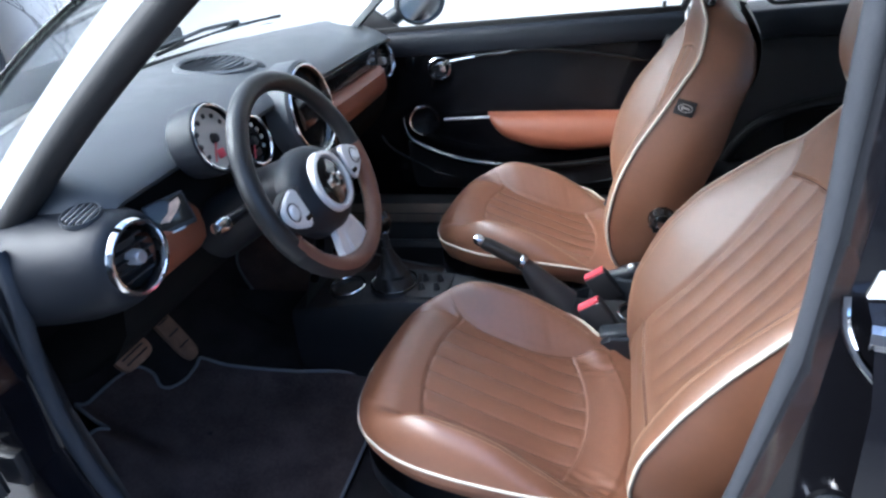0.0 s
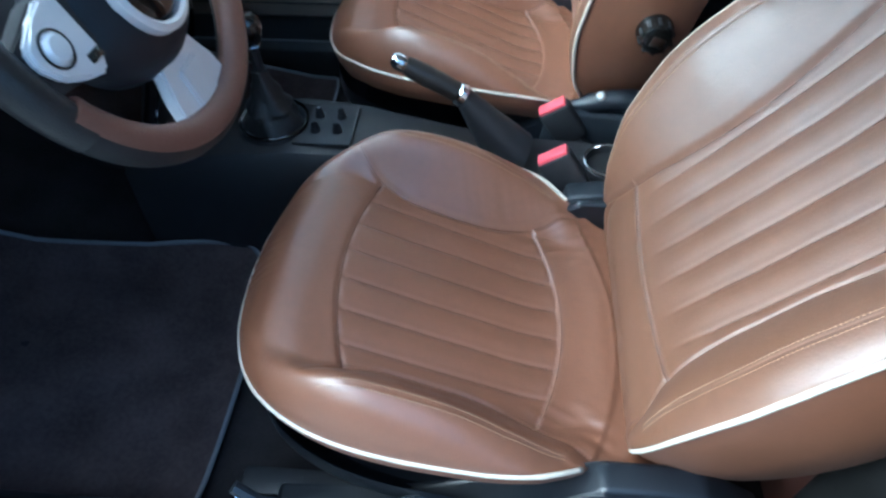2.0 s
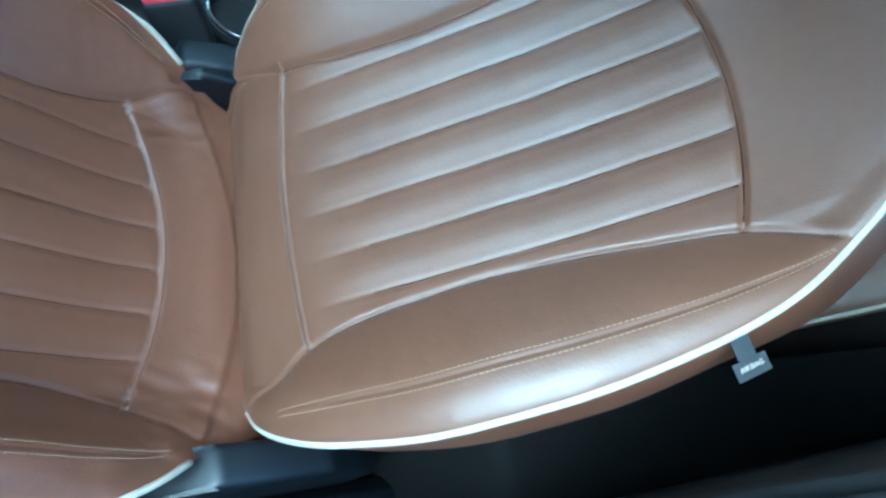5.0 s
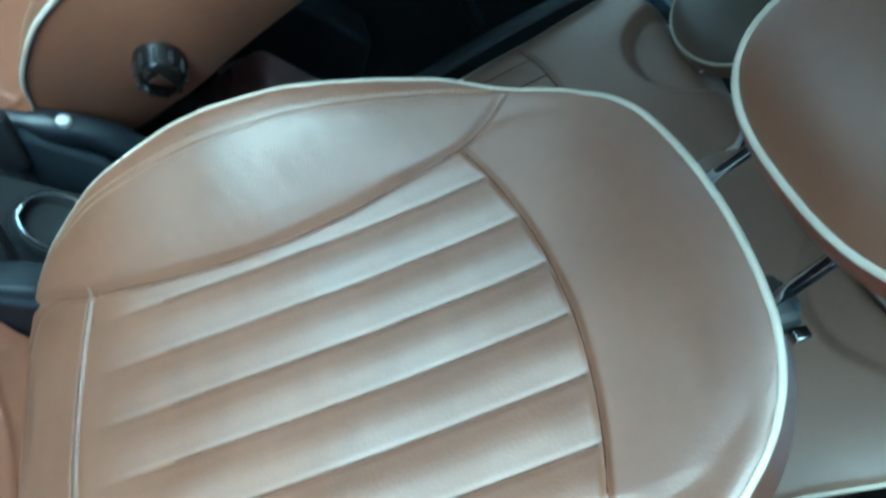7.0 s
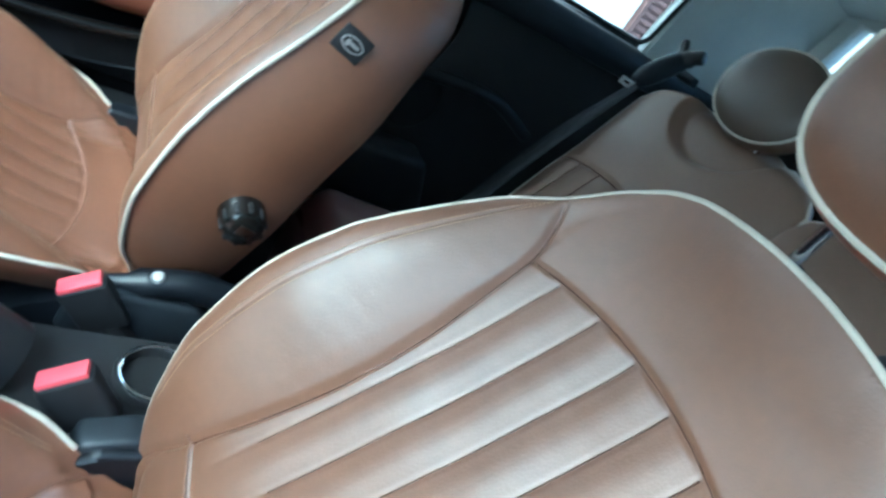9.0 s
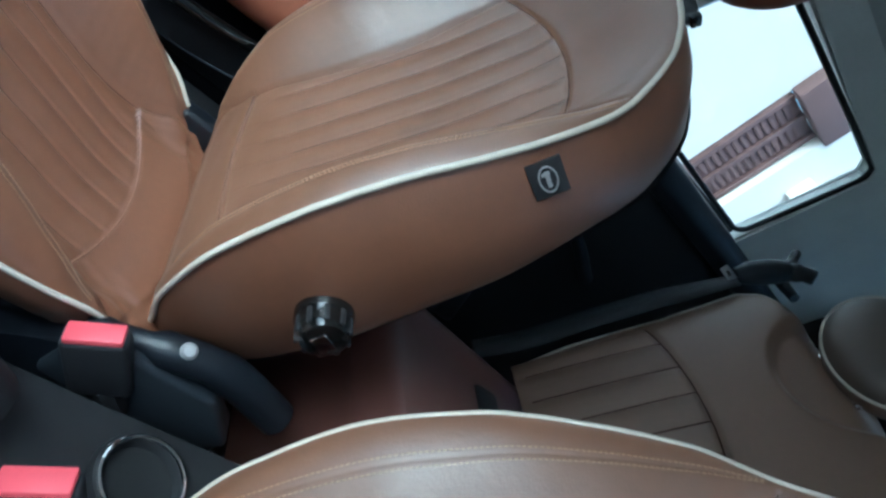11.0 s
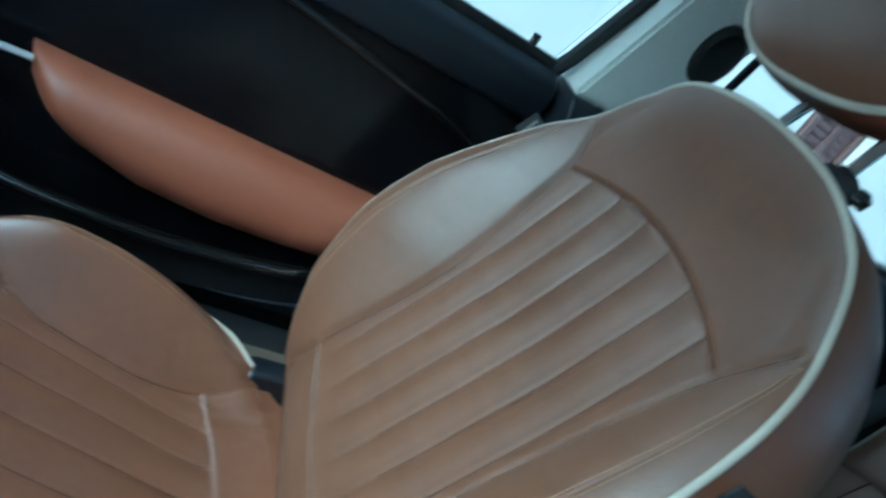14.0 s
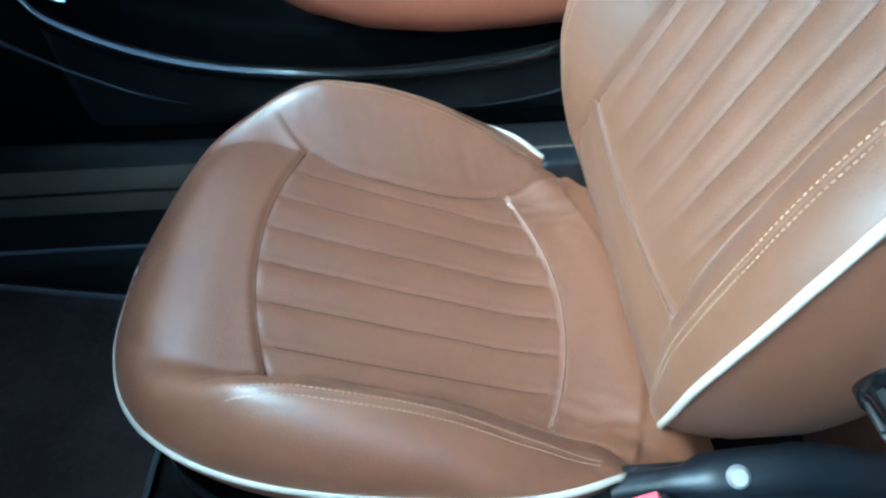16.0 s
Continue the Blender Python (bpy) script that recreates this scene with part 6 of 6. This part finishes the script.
def rear_seat(yc, label, wide=1.0, hollow=0.02):
    st = thing("bench_seat", label, "rear seat", group="rear seats")
    # backrest
    R, C = 110, 90
    s = np.linspace(0, 0.565, R)[:, None] * np.ones(C)
    w = np.interp(s[:, 0], [0, 0.1, 0.29, 0.40, 0.444, 0.483, 0.517, 0.543, 0.558, 0.565], [0.180, 0.190, 0.198, 0.215, 0.222, 0.212, 0.180, 0.126, 0.07, 0.02])[:, None] * wide
    l = w * np.linspace(-1, 1, C)[None]
    top = 0.285 - 0.035 * (l / 0.19) ** 2
    ins = (np.abs(l) < 0.183) & (s < top)
    edge = np.minimum(top - s, 0.183 - np.abs(l))
    d = 0.02 * np.sqrt(np.clip(1 - (l / w) ** 6, 0, 1)) + 0.012 * np.sin(np.clip(s / 0.55, 0, 1) * math.pi)
    d = d + 1.1 * flutes(l, np.arange(-2.5, 3) * 0.055) * ins * sm(0, 0.012, edge) + groove(edge, 0.006, 0.005)
    rr = np.hypot(s - 0.535, l - hollow)
    d = d - 0.028 * sm(0.128, 0.102, rr)
    d = d - 0.05 * sm(0.47, 0.565, s) ** 2
    pos = np.array(RA) + np.array((0, yc, 0)) + s[..., None] * np.array(RU) + l[..., None] * np.array((0, 1, 0)) + d[..., None] * np.array(RN)
    reg = (((ins[:-1, :-1]) & (ins[1:, 1:])) * 1).astype(int)
    for nm, me in split_grid(pos, reg, ["backrest", "fluted_insert"]).items():
        part(nm, me, REARLEATHER, st)
    # dark cords paint crevice shade along the flutes and the arch over them
    cords = bmesh.new()

    def grid(a, q):
        i = a / 0.565 * (R - 1)
        j = (q / float(np.interp(i, range(R), w[:, 0])) * 0.5 + 0.5) * (C - 1)
        i0, j0 = min(int(i), R - 2), min(int(j), C - 2)
        u, v = i - i0, j - j0
        return Vector(pos[i0, j0] * (1 - u) * (1 - v) + pos[i0 + 1, j0] * u * (1 - v) + pos[i0, j0 + 1] * (1 - u) * v + pos[i0 + 1, j0 + 1] * u * v)

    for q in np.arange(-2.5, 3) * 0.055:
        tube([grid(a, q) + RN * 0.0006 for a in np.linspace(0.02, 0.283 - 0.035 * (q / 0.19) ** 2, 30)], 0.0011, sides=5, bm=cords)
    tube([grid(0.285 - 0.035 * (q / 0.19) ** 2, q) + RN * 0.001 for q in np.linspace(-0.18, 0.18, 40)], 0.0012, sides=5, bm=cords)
    part("backrest_seam_shade", cords, SEAMSHADE, st, "dark cords painting shade into the rear backrest creases")
    rim = np.concatenate([pos[:, -1], pos[:, 0][::-1]])
    part("piping", tube([tuple(p) for p in rim[::2]], 0.0035), PIPING, st, "cream piping round the rear backrest")
    skirt(rim, [(0, 0), (0.03, -0.002), (0.10, 0.01)], tuple(RN), "backrest_side", LEATHER, st)
    # cushion
    cy, ch = (yc - 0.015, 0.197) if yc > 0 else (yc, 0.212 * wide)
    rows = []
    for x in np.linspace(0.76, 1.17, 40):
        row = []
        for v in np.linspace(-1, 1, 40):
            z = 0.335 - 0.04 * (x - 0.76) / 0.4 - 0.06 * max(0, (0.80 - x) / 0.04) ** 2 - 0.03 * abs(v) ** 8
            bol = 0.018 * sm(0.6, 0.85, abs(v)) * sm(1.0, 0.9, abs(v))
            row.append((x, cy + ch * v, z + bol))
        rows.append(row)
    part("cushion", loft(rows), REARCUSHION, st)
    part("cushion_front", loft([[(0.76, cy + ch * v, z - (0.03 * abs(v) ** 8 if z > 0.2 else 0)) for v in np.linspace(-1, 1, 40)] for z in (0.275, 0.2, 0.0)]), REARCUSHION, st)
    for sg in (-1, 1):
        part("cushion_piping", tube([(p[0], p[1] + 0.0, p[2] + 0.002) for p in (r[-1 if sg > 0 else 0] for r in rows)], 0.0035), PIPING, st, "cream piping along the rear cushion")
        part("cushion_side", loft([[r[-1 if sg > 0 else 0], (r[0][0], cy + sg * ch, 0.0)] for r in rows]), REARCUSHION, st)
    part("anchor_pocket", box(1.005, 1.06, yc + 0.032, yc + 0.088, 0.300, 0.318, 0.008), RUBBER, st, "black anchor pocket")
    # headrest
    rows = []
    c = RA + Vector((0, yc + hollow + 0.004, 0)) + RU * 0.602 + RN * 0.01
    for j in range(17):
        ph = -math.pi / 2 + math.pi * j / 16
        e = math.copysign(abs(math.sin(ph)) ** 0.8, math.sin(ph))
        f = max(abs(math.cos(ph)), 1e-4) ** 0.6
        rows.append([c + Vector((0, 1, 0)) * (0.117 * f * math.cos(a)) + Vector((0.25, 0, 0.97)) * (0.093 * f * math.sin(a)) + Vector((-0.97, 0, 0.25)) * (0.045 * e) for a in np.linspace(0, 2 * math.pi, 40, endpoint=False)])
    hr = new("headrest")
    hr.parent = st
    part("front_pad", loft(rows[10:], closed=True), REARSHADED, hr)
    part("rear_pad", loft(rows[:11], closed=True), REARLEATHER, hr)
    part("piping", tube(rows[10], 0.0032, closed=True), PIPING, hr, "cream piping round the rear headrest")
    for sg in (-0.05, 0.05):
        part("post", tube([RA + Vector((0, yc + hollow + sg, 0)) + RU * 0.52 - RN * 0.02, RA + Vector((0, yc + hollow + sg, 0)) + RU * 0.58 - RN * 0.005], 0.006), CHROME, hr, "chrome headrest post")


rear_seat(0.208, "taupe leather rear seat with fluted back and round headrest")
rear_seat(-0.265, "taupe leather rear seat behind the driver seat", 1.2, -0.05)
rb = thing("rear_seat_belt", "black rear belt hanging from a plastic guide", "seat belt")
web = []
def on_back(sv, y, off):
    return RA + RU * sv + RN * off + Vector((0, y, 0))


for a, b in zip(catmull([on_back(0.45, 0.468, 0.02), on_back(0.30, 0.452, 0.045), on_back(0.175, 0.440, 0.05), on_back(0.04, 0.425, 0.05), on_back(-0.06, 0.42, 0.06)], 8), catmull([on_back(0.45, 0.428, 0.035), on_back(0.30, 0.405, 0.052), on_back(0.175, 0.392, 0.056), on_back(0.04, 0.378, 0.056), on_back(-0.06, 0.375, 0.066)], 8)):
    web.append([a, a.lerp(b, 0.5) + Vector((-0.004, 0, 0.002)), b])
wo = part("webbing", loft(web), WEBBING, rb)
md = wo.modifiers.new("thickness", "SOLIDIFY")
md.thickness = 0.002
part("guide_body", tube([(1.335, 0.466, 0.728), (1.352, 0.468, 0.748), (1.378, 0.466, 0.780), (1.402, 0.462, 0.808)], [0.014, 0.023, 0.025, 0.021], sides=14), PODPL, rb, "dark belt guide")
part("guide_arm", tube(catmull([(1.395, 0.462, 0.798), (1.410, 0.480, 0.822), (1.420, 0.502, 0.843)], 4), [0.014] * 4 + [0.010] * 4 + [0.009], sides=10), BLACK, rb, "short arm of the belt guide")
part("guide_arm", tube(catmull([(1.40, 0.462, 0.806), (1.412, 0.446, 0.828), (1.420, 0.430, 0.840)], 4), [0.018] * 4 + [0.015] * 4 + [0.012], sides=10), BLACK, rb, "broad arm of the belt guide")
part("guide_bar", tube([(1.445, 0.530, 0.788), (1.442, 0.480, 0.788), (1.436, 0.425, 0.790)], [0.010, 0.012, 0.010], sides=10), PODPL, rb, "dark bar behind the belt guide")
tg = part("belt_tongue", box(-0.016, 0.016, -0.010, 0.010, -0.0015, 0.0015, 0.001), CHROME, rb, "bright steel belt tongue")
tg.matrix_local = facing((1.310, 0.458, 0.722), (-0.6, -0.5, 0.6))
part("tongue_slot", box(-0.006, 0.006, -0.003, 0.003, 0.0012, 0.002, 0), BLACK, tg)

# ---- outside ----
setting("ground", box(-60, 60, -60, 60, -0.55, -0.33, 0), PAVING, "pale grey paved yard", "ground")
house = thing("house", "white stucco house wall with a brown shuttered opening", "house", kind="structure")
part("wall", box(-9, 3.66, 3.3, 3.6, -0.33, 5.5, 0), STUCCO, house)
part("wall", box(4.16, 14, 3.2, 3.6, -0.33, 5.5, 0), STUCCO, house)
part("lintel", box(3.66, 4.16, 3.28, 3.6, 2.12, 5.5, 0), STUCCO, house)
part("plinth", box(3.66, 4.16, 3.28, 3.6, -0.33, 0.3, 0), STUCCO, house)
sh = part("shutter", box(3.67, 4.15, 3.30, 3.34, 0.3, 1.62, 0.006), BROWNWOOD, house, "brown painted wooden shutter")
for z in np.arange(0.36, 1.56, 0.055):
    part("shutter_slat", box(3.74, 3.88, 3.285, 3.302, z, z + 0.03, 0.003), BROWNWOOD, sh)
    part("shutter_slat", box(3.94, 4.08, 3.285, 3.302, z, z + 0.03, 0.003), BROWNWOOD, sh)
for x in (3.68, 3.89, 4.10):
    part("shutter_stile", box(x, x + 0.045, 3.27, 3.303, 0.3, 1.62, 0.004), BROWNWOOD, sh)
part("capital", box(3.64, 4.20, 3.18, 3.30, 1.62, 2.00, 0.01), BROWNWOOD, house, "brown box above the shutter")
part("cornice", box(3.60, 4.24, 3.14, 3.30, 2.00, 2.10, 0.01), BROWNWOOD, house, "brown cornice moulding")
lb = thing("letter_box", "small white box with a plate on the wall", "letter box")
part("box_body", box(4.40, 4.78, 3.08, 3.2, 1.24, 1.44, 0.01), STUCCO, lb)
part("box_plate", box(4.47, 4.66, 3.072, 3.082, 1.30, 1.38, 0.003), SILVER, lb)
part("plate_bar", box(4.50, 4.63, 3.066, 3.073, 1.33, 1.345, 0.001), BLACK, lb)
wl = thing("wall_socket", "small grey fitting low on the white wall", "fitting")
part("fitting_body", box(4.75, 4.85, 3.15, 3.2, 0.92, 1.05, 0.01), GREYPL, wl)
setting("wall_front", box(-8.2, -8.0, -9, 9, -0.33, 2.4, 0), mat("cream stucco", (0.50, 0.46, 0.39), 0.9, var=0.06, scale=1.5, bump=0.5, bscale=50), "cream rendered wall ahead of the car", "wall")
# Unseen grey walls, added to hold back light from the driver's side.
GREYRENDER = mat("grey render", (0.13, 0.13, 0.135), 0.9, var=0.12, scale=1.2, bump=0.5, bscale=50)
setting("wall_blocker_rear", box(0.9, 9, -3.6, -3.4, -0.33, 1.4, 0), GREYRENDER, "low unseen grey wall added to limit side light", "wall")
setting("wall_blocker", box(-1.2, 0.9, -3.6, -3.4, -0.33, 2.7, 0), GREYRENDER, "unseen grey wall added to block side light", "wall")
gate = thing("metal_gate", "dark grey metal gate leaf beside the yard", "gate")
part("gate_leaf", box(-5.6, -4.4, 2.95, 3.0, -0.33, 2.2, 0.01), GREYPL, gate)
for z in (0.2, 1.0, 1.9):
    part("gate_rail", box(-5.6, -4.4, 2.91, 2.95, z, z + 0.06, 0.006), GREYPL, gate)


def branch(bm, p, d, length, r, depth, rng):
    pts, rs = [p], [r]
    for k in range(4):
        d = (d + Vector((rng.uniform(-0.25, 0.25), rng.uniform(-0.25, 0.25), rng.uniform(-0.1, 0.25)))).normalized()
        pts.append(pts[-1] + d * length / 4)
        rs.append(r * (1 - 0.16 * (k + 1)))
    tube(pts, rs, sides=6, bm=bm)
    if depth:
        for k in range(3):
            q = pts[2 + k % 3]
            branch(bm, q, (d + Vector((rng.uniform(-1, 1), rng.uniform(-1, 1), rng.uniform(-0.3, 0.8)))).normalized(), length * 0.68, rs[2 + k % 3] * 0.6, depth - 1, rng)


tree = thing("bare_shrub", "bare leafless shrub against the white wall", "shrub")
BARK = mat("dark bark", (0.06, 0.05, 0.045), 0.9, var=0.3, scale=10, bump=0.8, bscale=40)
tb = tube([(-3.3, 2.75, -0.35), (-3.3, 2.76, -0.1), (-3.27, 2.78, 0.2)], [0.035, 0.03, 0.022], sides=12)
part("trunk", tb, BARK, tree)
rng = random.Random(5)
for k in range(5):
    bm = bmesh.new()
    branch(bm, Vector((-3.28, 2.77, -0.15 + 0.07 * k)), Vector((rng.uniform(-1, 1), rng.uniform(-0.3, 0.3), 0.7)).normalized(), 0.8, 0.014, 3, rng)
    part("limb", bm, BARK, tree)
